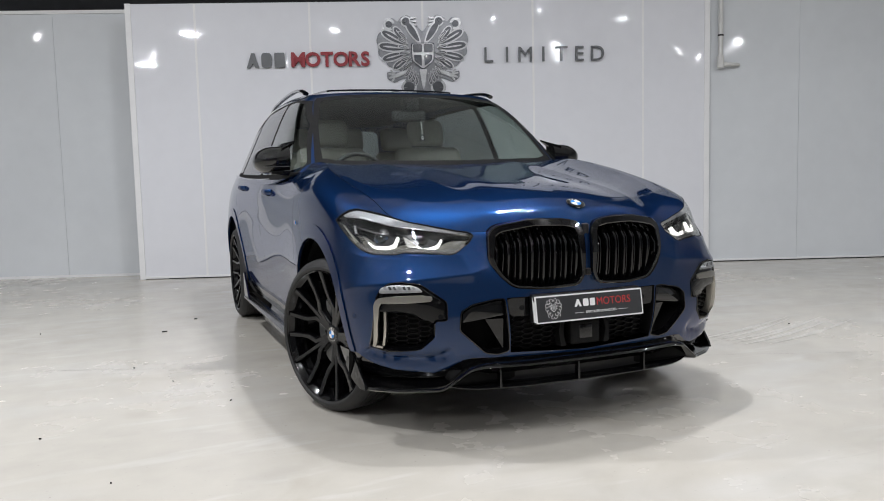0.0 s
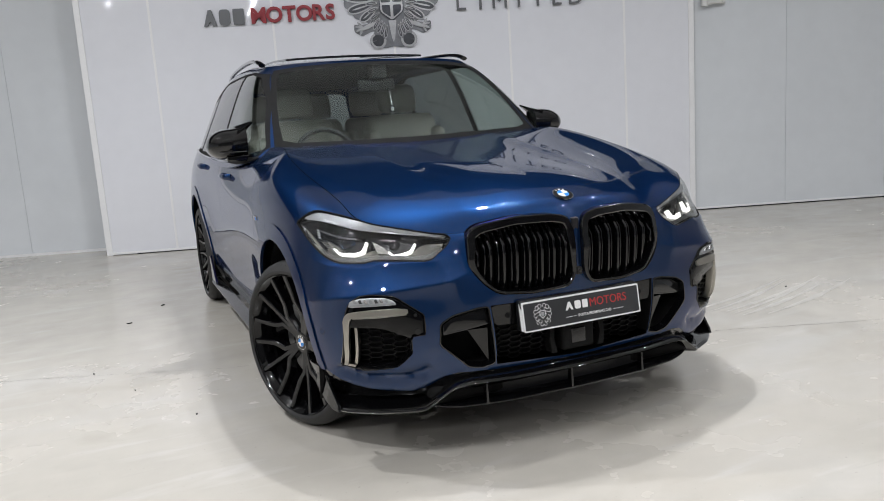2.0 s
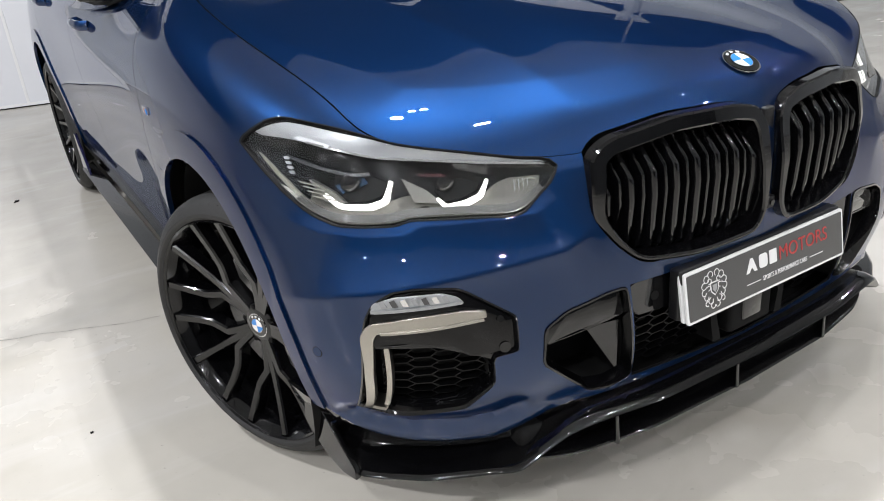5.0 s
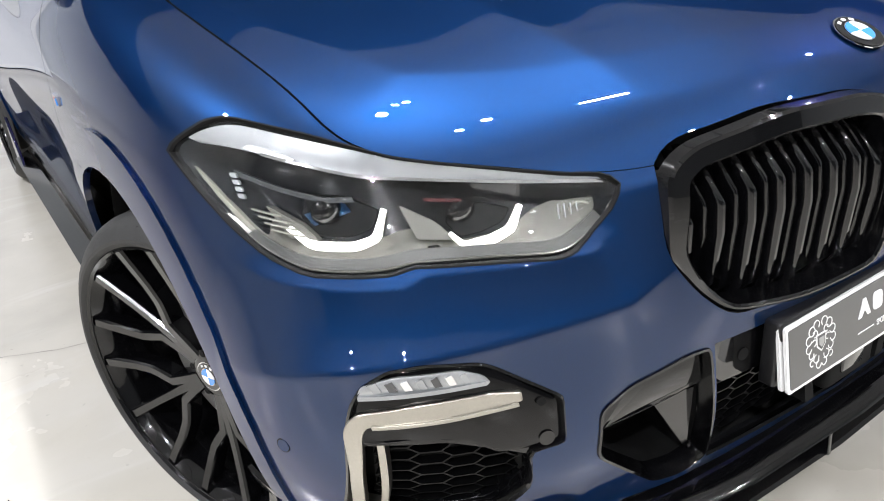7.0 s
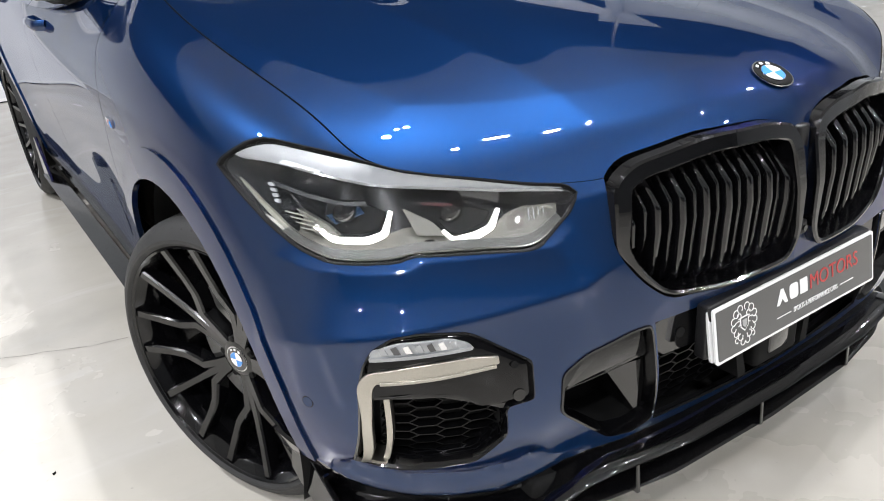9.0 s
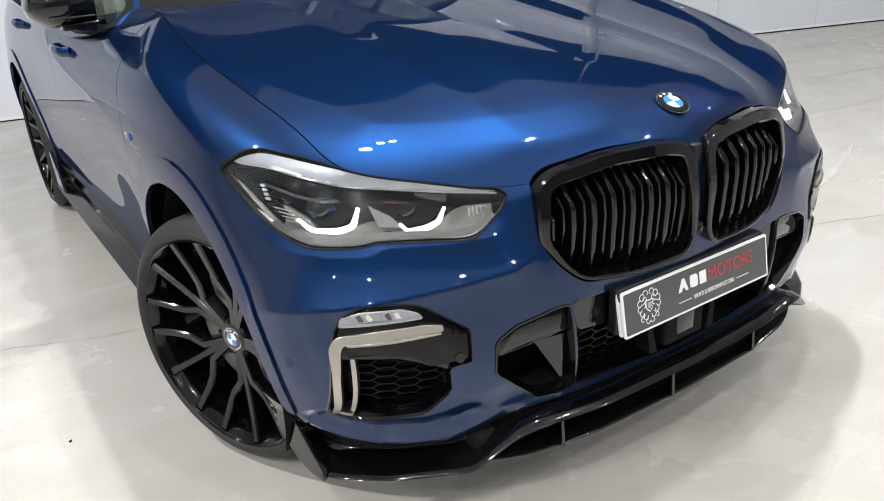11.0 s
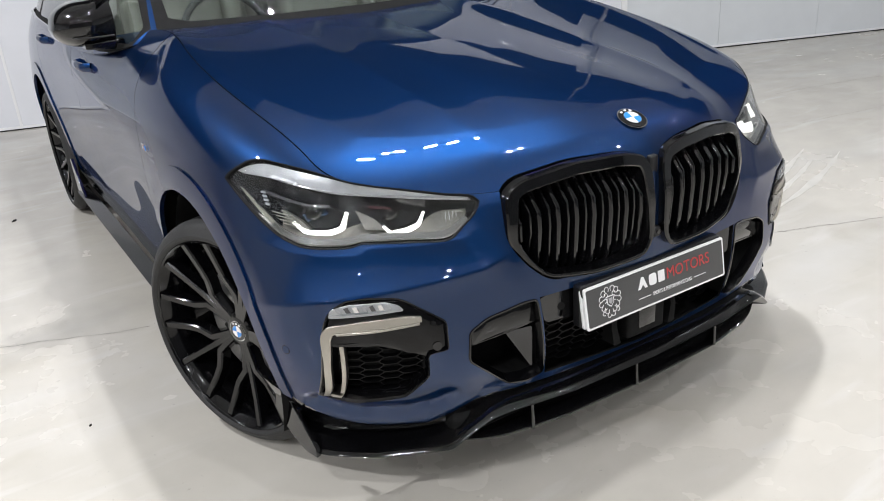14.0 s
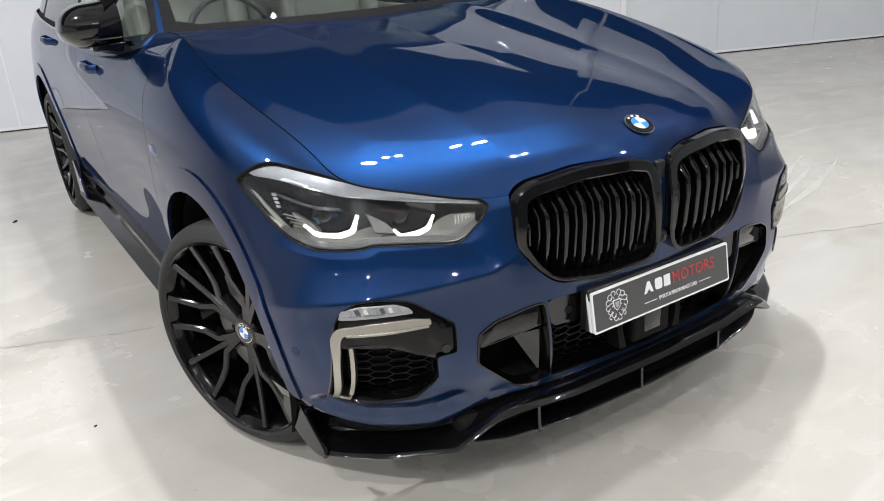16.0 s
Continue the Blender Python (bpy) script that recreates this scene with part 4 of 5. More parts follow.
def strip(line, w, d0, d1, lift, n=24, taper=None):
    """A bar along a line on a surface, w wide, between the depths d0 and d1."""
    line = spline_through(line, n)
    t = np.gradient(line, axis=0)
    t /= np.linalg.norm(t, axis=1)[:, None]
    side = np.c_[-t[:, 1], t[:, 0]]
    ws = np.broadcast_to(w if taper is None else taper(np.linspace(0, 1, n)), n)[:, None] / 2
    a, b = line + side * ws, line - side * ws
    loops = [[lift(*p, d0), lift(*q, d0), lift(*q, d1), lift(*p, d1)] for p, q in zip(a, b)]
    return loft(loops, cap0=True, cap1=True)


def spline_through(points, n):
    """Points evenly along a polyline with gently rounded bends."""
    p = np.array(points, float)
    s = np.r_[0, np.cumsum(np.linalg.norm(np.diff(p, axis=0), axis=1))]
    t = np.linspace(0, s[-1], n)
    out = np.stack([np.interp(t, s, p[:, k]) for k in range(p.shape[1])], 1)
    for _ in range(2):
        out[1:-1] = (out[:-2] + 2 * out[1:-1] + out[2:]) / 4
    return out


def dup(bm, d):
    return puff(bm.copy(), d)


def recess(bm, d, material, name, parent, label=""):
    """A basin behind an opening: its floor d behind the surface, and its walls."""
    floor_bm = bm.copy()
    edge = [e for e in floor_bm.edges if e.is_boundary]
    r = bmesh.ops.extrude_edge_only(floor_bm, edges=edge)
    rim_verts = {v for v in r["geom"] if isinstance(v, bmesh.types.BMVert)}
    for v in floor_bm.verts:
        if v not in rim_verts:
            v.co.y += d
            v.co.x *= .985
    return both(name, floor_bm, material, parent, label)


# ---- headlights ----
bowl = lens.copy()
bowl.normal_update()
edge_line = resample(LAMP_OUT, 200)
for v in bowl.verts:
    v.co += v.normal * -(.010 + .042 * min(1.0, float(np.hypot(*(edge_line - (v.co.x, v.co.z)).T).min()) / .032))
for side, ob in zip((1, -1), both("headlight", bowl, HOUSE, car, "lit headlight with twin white running lights behind clear glass")):
    flip = (lambda bm: bm) if side > 0 else (lambda bm: mirrored(bm))
    glass = flip(dup(lens, -.003))
    cover = part("lens", glass, LENS, ob, "clear headlight glass", thick=.003)
    cover.visible_shadow = False
    outline = resample(LAMP_OUT, 90)
    inner = inset(outline, .005)
    part("rim", flip(loft([[on_nose(*p, d) for p in inset(outline, e)] for e, d in ((-.003, -.003), (-.0022, .0010), (-.0004, .0012), (.0008, -.002), (.0010, -.014))])), MATTE, ob, "black lamp rim")
    u_line = spline_through([(.914, .968), (.900, .980), (.868, .992), (.840, .985), (.80, .973)] + [(x, lamp_top(x) - .002) for x in (.755, .72, .66, .60, .54, .484)], 48)
    l_line = spline_through([(.912, .964), (.890, .966), (.862, .960), (.818, .944), (.767, .927), (.684, .915), (.592, .901), (.486, .889)], 48)
    part("brow", flip(from_grid(np.array([[on_nose(*(p + (q - p) * v), -.007 - .010 * v) for v in np.linspace(0, 1, 5)] for p, q in zip(u_line, l_line)]), (.68, 5, .9))), BROW, ob, "bright white brow reflector", thick=.003)
    part("brow_lip", flip(strip(l_line[6:], .004, -.020, -.010, nose_lift, 40)), CHROME, ob)
    part("side_band", flip(strip([(.900, .930), (.862, .912), (.82, .899), (.785, .900)], .007, -.036, -.030, nose_lift, 24)), PLATE, ob)
    # Pale strip imitates the reflected streaks along the lamp's outer edge
    part("edge_glint", flip(strip([(.926, .930), (.916, .896), (.900, .862), (.880, .836), (.860, .823)], .012, -.024, -.016, nose_lift, 30, lambda s: .003 + .006 * np.sin(np.pi * s))), FROST, ob, "pale strip drawn for the glints along the lamp's outer edge")
    part("red_filter", flip(strip([(.705, .894), (.685, .891), (.660, .888)], .005, -.040, -.030, nose_lift, 12)), RED_FILTER, ob)
    # Blue sliver stands in for blue reflections in the dark lamp interior
    part("blue_glint", flip(prism([(.850, .880), (.800, .898), (.795, .884), (.842, .866)], nose_lift, -.048, -.044)), BLUE_GLINT, ob, smooth=False)
    for pane in ([(.858, .874), (.843, .852), (.805, .852), (.776, .862), (.760, .886), (.80, .906), (.845, .906)], [(.690, .864), (.676, .842), (.644, .846), (.616, .856), (.602, .874), (.635, .886), (.672, .886)]):
        pr_ = resample(rounded(pane, .006, 2), 40)
        part("dark_window", flip(loft([[on_nose(*p, -.054) for p in pr_], [on_nose(*p, -.049) for p in inset(pr_, .002)]], cap1=True)), MESH, ob, "dark glossy projector window")
    low_line = spline_through([(.912, .876), (.890, .838), (.859, .817), (.818, .814), (.768, .815), (.742, .822), (.657, .818), (.576, .811), (.552, .815), (.500, .844), (.485, .862)], 60)
    high_line = spline_through([(.895, .884), (.872, .860), (.846, .844), (.806, .846), (.774, .850), (.736, .862), (.676, .840), (.612, .846), (.582, .866), (.535, .882), (.488, .884)], 60)
    part("reflector_tray", flip(from_grid(np.array([[on_nose(*(p + (q - p) * v), -.010 - .034 * v ** .7) for v in np.linspace(0, 1, 6)] for p, q in zip(low_line, high_line)]), (.68, 5, .9))), TRAY, ob, "pale satin reflector tray", thick=.002)
    base_line = low_line[4:-4] + (0, .008)
    part("lower_band", flip(strip(base_line, .013, -.016, -.0105, nose_lift, 50)), BAND, ob, "dull grey band along the lamp's lower edge")
    for wedge in ([(.882, .890), (.850, .868), (.838, .850), (.868, .850)], [(.736, .890), (.700, .866), (.682, .840), (.728, .846)]):
        part("light_guide", flip(prism(rounded(wedge, .003), nose_lift, -.046, -.030)), TRAY, ob, "pale folded light guide beside the running light", bevel=.003)
    part("washer_slot", flip(prism(rounded([(.716, .826), (.702, .826), (.706, .838), (.720, .838)], .002), nose_lift, -.026, -.016)), GLOSS, ob, "small dark slot in the tray")
    slot = rounded([(.872, .964), (.862, .969), (.825, .953), (.832, .947)], .003)
    part("turn_strip", flip(prism(slot, nose_lift, -.014, -.0095)), REFLECT, ob)
    for line in ([(.864, .864), (.848, .843), (.802, .842), (.774, .851), (.754, .886)], [(.688, .850), (.677, .833), (.642, .836), (.614, .846), (.594, .874)]):
        part("running_light", flip(strip(line, .010, -.044, -.024, nose_lift, 34, lambda s: .0055 + .0055 * np.sin(np.pi * np.clip(s * 1.1, 0, 1)))), DRL, ob, "glowing white running light")
    for x, z, r in ((.822, .886, .024), (.664, .878, .022)):
        c0 = on_nose(x, z, -.045)
        bm = bmesh.new()
        bmesh.ops.create_uvsphere(bm, u_segments=20, v_segments=12, radius=r)
        for v in bm.verts:
            v.co = Vector((v.co.x, v.co.y * .7, v.co.z * .85)) + c0
        part("projector", flip(bm), GLOSS, ob, "dark projector lens")
    for k in range(4):
        part("marker_prism", flip(prism(rounded([(.893, .897 + .009 * k), (.899, .897 + .009 * k), (.899, .903 + .009 * k), (.893, .903 + .009 * k)], .002), nose_lift, -.022, -.018)), REFLECT, ob)
    for k in range(4):
        part("marker_prism", flip(strip([(.893 - .004 * k, .884 - .008 * k), (.868 - .006 * k, .878 - .008 * k)], .0022, -.026, -.022, nose_lift, 8)), FROST, ob)
    part("inner_box", flip(prism(rounded([(.500, .868), (.545, .872), (.548, .846), (.515, .838)], .008), nose_lift, -.050, -.034)), TRAY, ob)
    for k in range(4):
        part("corner_rib", flip(strip([(.528 + .008 * k, .848), (.524 + .008 * k, .868)], .0012, -.034, -.030, nose_lift, 6)), BROW, ob)
    part("inner_ring", flip(tube([on_nose(.522 + .014 * math.cos(w), .856 + .011 * math.sin(w), -.032) for w in np.linspace(0, 2 * math.pi, 18)], .002, 6)), FROST, ob)
lens.free()

# ---- kidney grilles ----
def kidney_at(x, z, d=0.0):
    """The kidneys' own curved face, d metres ahead of it."""
    return Vector((x, -.884 + .46 * x * x + .30 * max(0, z - .80) ** 1.2 - d, z))


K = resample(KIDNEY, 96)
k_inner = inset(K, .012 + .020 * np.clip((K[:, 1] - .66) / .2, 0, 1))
for side in (1, -1):
    s = lambda p: (side * p[0], p[1])
    loops = [[kidney_at(*s(p), -.010) for p in K], [kidney_at(*s(p), .009) for p in inset(K, .001)], [kidney_at(*s(p), .0125) for p in inset(K, .005)],
             [kidney_at(*s(p), .0125) for p in inset(k_inner, -.004)], [kidney_at(*s(p), .009) for p in k_inner], [kidney_at(*s(p), -.030) for p in inset(k_inner, .004)]]
    bm = loft(loops)
    grille = part("kidney_grille", bm, GLOSS, car, "gloss black kidney grille with double vertical slats", angle=22)
    part("backing", prism([s(p) for p in inset(K, .006)], lambda p, q, d: kidney_at(p, q, -d), .078, .084), MATTE, grille, smooth=False)
    edge = np.array([s(p) for p in inset(k_inner, -.002)])
    for i in range(8):
        for twin, w in ((0.0, .0066), (.0185, .0046)):
            x = side * (.052 + .0485 * i + twin)
            zs = [q for (p0, q0), (p1, q1) in zip(edge, np.roll(edge, -1, 0)) if (p0 - x) * (p1 - x) < 0 for q in [q0 + (q1 - q0) * (x - p0) / (p1 - p0)]]
            if len(zs) < 2:
                continue
            z0, z1 = min(zs), max(zs)
            back_by = .0 if w > .005 else .009
            prof = [(z0, -.060, -.030), (z0 + .018, -.055, -.014), (z0 + .06, -.052, -.007), (z1 - .11, -.050, -.001), (z1 - .068, -.050, .001), (z1 - .060, -.052, -.001), (z1 - .030, -.062, -.022), (z1 - .002, -.078, -.048)]
            loops = []
            for z, back, front in prof:
                b, f = kidney_at(x, z, back), kidney_at(x, z, front - back_by)
                loops.append([b + Vector((-w * .8, 0, 0)), b + Vector((w * .8, 0, 0)), f + Vector((w, .010, 0)), f + Vector((w * .85, .003, 0)), f + Vector((w * .4, 0, 0)),
                              f + Vector((-w * .4, 0, 0)), f + Vector((-w * .85, .003, 0)), f + Vector((-w, .010, 0))])
            part("slat", loft(loops, cap0=True, cap1=True), SLAT, grille, angle=40)
part("centre_web", soft_box(-.016, .016, -.868, -.80, .66, .915, .006), SATIN, car, "black web between the grilles")
camera_eye = part("front_camera", soft_box(-.012, .012, -.888, -.86, .698, .726, .004), SATIN, car, "small black parking camera")
part("camera_lens", tube([(0, -.889, .712), (0, -.892, .712)], .006, 16), GLOSS, camera_eye)

# ---- fog lamp pods ----
def hexes(x0, x1, z0, z1, w, h, ok, lift, d0, d1, bar=.0028):
    """A honeycomb of flat six-sided rings."""
    bm, j = bmesh.new(), 0
    z = z0
    while z < z1:
        x = x0 + (w * .75 if j % 2 else 0)
        while x < x1:
            if ok((x, z)):
                ring = [(x + w / 2 * a, z + h / 2 * b) for a, b in ((1, 0), (.5, 1), (-.5, 1), (-1, 0), (-.5, -1), (.5, -1))]
                hole = [(x + (w / 2 - bar * 1.3) * a, z + (h / 2 - bar) * b) for a, b in ((1, 0), (.5, 1), (-.5, 1), (-1, 0), (-.5, -1), (.5, -1))]
                rows = [[bm.verts.new(lift(*p, d)) for p in loop] for loop, d in ((ring, d0), (ring, d1), (hole, d1), (hole, d0))]
                for a, b in zip(rows, rows[1:]):
                    for i in range(6):
                        bm.faces.new((a[i], a[(i + 1) % 6], b[(i + 1) % 6], b[i]))
            x += w * 1.5
        z += h / 2
        j += 1
    bmesh.ops.remove_doubles(bm, verts=bm.verts, dist=.0008)
    bmesh.ops.recalc_face_normals(bm, faces=bm.faces)
    return bm


MESH_AREA = inset(resample(rounded([(.838, .59), (.69, .59), (.657, .545), (.657, .474), (.708, .422), (.83, .412)], .01), 40), -.012)
for side, pod in zip((1, -1), recess(pod_skin, .085, MATTE, "fog_lamp_pod", car, "black corner pod with silver bracket and fog lamp")):
    flip = (lambda bm: bm) if side > 0 else (lambda bm: mirrored(bm))
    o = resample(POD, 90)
    part("pod_rim", flip(loft([[on_nose(*p, .001) for p in o], [on_nose(*p, .004) for p in inset(o, .003)], [on_nose(*p, -.004) for p in inset(o, .007)], [on_nose(*p, -.05) for p in inset(o, .007)]])), GLOSS, pod)
    upper = rounded([(.866, .60), (.856, .645), (.843, .670), (.814, .692), (.775, .696), (.710, .687), (.692, .677), (.613, .614), (.615, .548), (.657, .545), (.70, .548), (.735, .575), (.80, .585), (.864, .580)], .006, 3)
    ur = resample(upper, 80)
    panel = part("upper_panel", flip(loft([[on_nose(*p, -.03) for p in ur], [on_nose(*p, -.004) for p in ur], [on_nose(*p, -.001) for p in inset(ur, .006)]], cap1=True)), PANEL, pod, "gloss black upper panel")
    part("parking_sensor", flip(tube([on_nose(.635, .557, -.004), on_nose(.635, .557, .0005)], .0115, 20)), GLOSS, panel)
    part("washer_hole", flip(tube([on_nose(.638, .618, -.002), on_nose(.638, .618, .002)], .0065, 16)), MATTE, panel)
    led = rounded([(.853, .656), (.847, .678), (.812, .689), (.735, .688), (.706, .675), (.696, .660), (.77, .658)], .007, 3)
    lr = resample(led, 60)
    lamp = part("fog_lamp", flip(loft([[on_nose(*p, -.002) for p in lr], [on_nose(*p, .003) for p in lr], [on_nose(*p, .005) for p in inset(lr, .004)]], cap1=True)), REFLECT, pod, "clear unlit fog lamp strip")
    part("light_bar", flip(strip([(.850, .661), (.77, .662), (.704, .664)], .006, .002, .0075, nose_lift, 16)), BROW, lamp)
    for k in range(7):
        part("facet", flip(prism([(.722 + .017 * k, .669), (.731 + .017 * k, .669), (.735 + .017 * k, .681), (.727 + .017 * k, .684)], nose_lift, .003, .0068)), (BROW, CHROME, PLATE)[k % 3], lamp, smooth=False)
    br = [(.866, .432), (.868, .52), (.864, .606), (.854, .626), (.80, .631), (.74, .633), (.662, .634)]
    part("bracket", flip(strip(br, .024, -.012, .006, nose_lift, 60, lambda s: .013 + .015 * np.clip(s * 2.5 - .7, 0, 1) - .014 * np.clip((s - .9) * 10, 0, 1))), SILVER, pod, "satin silver bracket", bevel=.002)
    part("bracket_lip", flip(strip([(.842, .6165), (.76, .6185), (.668, .624)], .006, -.006, .009, nose_lift, 30)), SILVER, pod, "bright lower lip of the bracket", bevel=.001)
    part("bracket_foot", flip(strip([(.842, .434), (.841, .50), (.840, .582)], .009, -.034, -.006, nose_lift, 20)), SILVER, pod, "satin silver inner bar", bevel=.0015)
    part("bracket_base", flip(strip([(.868, .434), (.840, .430)], .010, -.034, .002, nose_lift, 10)), SILVER, pod)
    part("shutter", flip(prism(rounded([(.858, .44), (.858, .585), (.846, .585), (.846, .44)], .003), nose_lift, -.06, -.05)), SATIN, pod)
    part("honeycomb", flip(hexes(.655, .835, .40, .60, .058, .0232, lambda p: inside(MESH_AREA, p), nose_lift, -.052, -.036, .0014)), MESH, pod, "black honeycomb mesh")
    part("shelf", flip(strip([(.835, .588), (.76, .584), (.70, .560), (.66, .540)], .014, -.06, -.006, nose_lift, 24)), GLOSS, pod)
spot = shell_sheet(np.linspace(.2, .42, 240), np.linspace(.2, .8, 160)).reshape(-1, 3)
spot = spot[((spot[:, 1] + .555) ** 2 + (spot[:, 2] - .558) ** 2 + (spot[:, 0] - .931) ** 2).argmin()]
for side in (-1, 1):
    at, out = Vector((side * spot[0], spot[1], spot[2])), Vector((side * .88, -.47, .05)).normalized()
    ring_part = part("side_sensor", tube([at - out * .004, at + out * .0008], .0118, 24), MATTE, car, "round parking sensor in the bumper side")
    part("sensor_cap", tube([at - out * .004, at + out * .0014], .0102, 24), PAINT, ring_part)
pod_skin.free()

# ---- air intakes and middle grille ----
for side, intake in zip((1, -1), recess(intake_skin, .14, MATTE, "air_intake", car, "black framed side air intake")):
    flip = (lambda bm: bm) if side > 0 else (lambda bm: mirrored(bm))
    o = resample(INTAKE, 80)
    part("intake_frame", flip(loft([[on_nose(*p, .000) for p in o], [on_nose(*p, .003) for p in inset(o, .001)], [on_nose(*p, .003) for p in inset(o, .005)], [on_nose(*p, -.03) for p in inset(o, .007)]])), GLOSS, intake, "gloss black intake frame")
    top = inset(resample(rounded([(.556, .522), (.552, .574), (.506, .600), (.415, .618), (.376, .618), (.365, .548)], .008, 3), 50), .006)
    part("upper_blank", flip(loft([[on_nose(*p, -.035) for p in top], [on_nose(*p, -.018) for p in top], [on_nose(*p, -.016) for p in inset(top, .004)]], cap1=True)), GLOSS, intake, "gloss black blanking panel")
    part("guide_vane", flip(loft([[on_nose(.375, .535, -.03), on_nose(.362, .41, -.03), on_nose(.362, .41, -.12), on_nose(.375, .535, -.10)],
                                  [on_nose(.452, .535, -.035), on_nose(.372, .402, -.02), on_nose(.372, .402, -.12), on_nose(.452, .535, -.10)]], cap0=True, cap1=True)), GLOSS, intake)
intake_skin.free()
mid_bm = middle_skin.copy()
for v in mid_bm.verts:
    v.co.y += .09
mid = part("middle_grille", whole(mid_bm), MATTE, car, "black lower grille with honeycomb mesh")
band = rounded([(-.362, .620), (.362, .620), (.352, .545), (.20, .540), (-.20, .540), (-.352, .545)], .006, 2)
part("upper_band", loft([[on_nose(*p, -.03) for p in resample(band, 80)], [on_nose(*p, -.008) for p in resample(band, 80)]], cap1=True), GLOSS, mid, "gloss black upper band")
for sg in (-1, 1):
    part("honeycomb", hexes(sg * .21 - .14, sg * .21 + .14, .395, .56, .060, .0240, lambda p: .085 < abs(p[0]) < .335 and .392 < p[1] < .545, nose_lift, -.050, -.034, .0014), MESH, mid, "black honeycomb mesh")
for x in (-.30, .30):
    part("parking_sensor", tube([on_nose(x, .578, -.012), on_nose(x, .578, -.0074)], .0105, 20), MATTE, mid)
radar = part("radar_sensor", soft_box(-.072, .072, -.862, -.80, .400, .505, .012), MATTE, mid, "square black radar cover")
part("radar_face", soft_box(-.034, .030, -.866, -.858, .425, .485, .004), GLOSS, radar)
for x in (-.105, .105):
    part("radar_cheek", loft([[(x - .012, -.855, .398), (x + .012, -.855, .398), (x + .012, -.80, .398), (x - .012, -.80, .398)],
                              [(x * 1.10 - .010, -.852, .455), (x * 1.10 + .010, -.852, .455), (x * 1.10 + .010, -.80, .455), (x * 1.10 - .010, -.80, .455)],
                              [(x - .010, -.845, .51), (x + .010, -.845, .51), (x + .010, -.80, .51), (x - .010, -.80, .51)]], cap0=True, cap1=True), MATTE, mid)
middle_skin.free()

# ---- number plate ----
def plate_at(p, q, d):
    """The plate's own plane: p across, q up from its foot, d ahead of it."""
    return Vector((p, -.884 - .018 * (.111 - q) / .111 - d, .514 + q))


plate = part("number_plate", prism(rounded([(-.262, 0), (.262, 0), (.262, .111), (-.262, .111)], .006), plate_at, .0, .005), WHITE, car, "dark grey show plate with white border", smooth=False)
part("plate_face", prism(rounded([(-.256, .006), (.256, .006), (.256, .105), (-.256, .105)], .004), plate_at, .004, .0062), PLATE, plate, smooth=False)
part("plate_carrier", soft_box(-.268, .258, -.885, -.855, .516, .632, .006), SATIN, plate)
part("backing_plate", prism(rounded([(-.268, .004), (.250, .004), (.250, .112), (-.268, .112)], .006), plate_at, -.008, -.003), WHITE, plate, smooth=False)


def plate_word(text, x0, x1, q0, h, material, name="word"):
    bm, w = lettering(text, h, .001)
    f = (x1 - x0) / w
    for v in bm.verts:
        v.co = plate_at(x0 + v.co.x * f, q0 + v.co.y, .0066 + v.co.z)
    bmesh.ops.recalc_face_normals(bm, faces=bm.faces)
    part(name, bm, material, plate, smooth=False)


plate_word("MOTORS", .032, .200, .056, .031, PLATE_RED)
plate_word("SPORTS & PERFORMANCE CARS", -.025, .125, .026, .0105, WHITE)
for outline in (((-.078, .056), (-.069, .056), (-.060, .067), (-.052, .056), (-.043, .056), (-.056, .087), (-.064, .087)),
                rounded([(-.036, .056), (-.009, .056), (-.009, .087), (-.036, .087)], .008), rounded([(-.002, .056), (.022, .056), (.022, .087), (-.002, .087)], .002)):
    part("plain_bar", prism(outline, plate_at, .006, .0072), WHITE, plate, smooth=False)
for x0, x1 in ((-.078, -.034), (.136, .182)):
    part("rule_line", prism([(x0, .030), (x1, .030), (x1, .0315), (x0, .0315)], plate_at, .006, .007), WHITE, plate, smooth=False)
for side in (-1, 1):
    for a, b, r, a0, a1 in ((.010, .090, .008, -60, 230), (.022, .083, .0085, -150, 140), (.030, .070, .0080, -160, 120), (.031, .056, .0075, -170, 110), (.025, .044, .0070, -190, 80),
                            (.014, .076, .0065, 20, 300), (.017, .062, .0060, 30, 280), (.013, .034, .0075, -200, 90), (.024, .030, .0060, -120, 160), (.007, .022, .0070, -180, 100)):
        pts = [(-.178 + side * (a + p), b + q) for p, q in annulus(r - .0016, r, a0, a1, 14)]
        part("crest_scroll", prism(pts, plate_at, .006, .0068), WHITE, plate, smooth=False)
shield_line = [(a * .075, .060 + b * .085) for a, b in ((-.16, .15), (.16, .15), (.15, -.09), (0, -.21), (-.15, -.09))]
for k, m, d in ((1.0, WHITE, .0070), (.82, PLATE, .0076), (.55, CREST_SILVER, .0082)):
    part("crest_shield", prism([(-.178 + a * k, .060 + (b - .060) * k) for a, b in shield_line], plate_at, .006, d), m, plate, smooth=False)

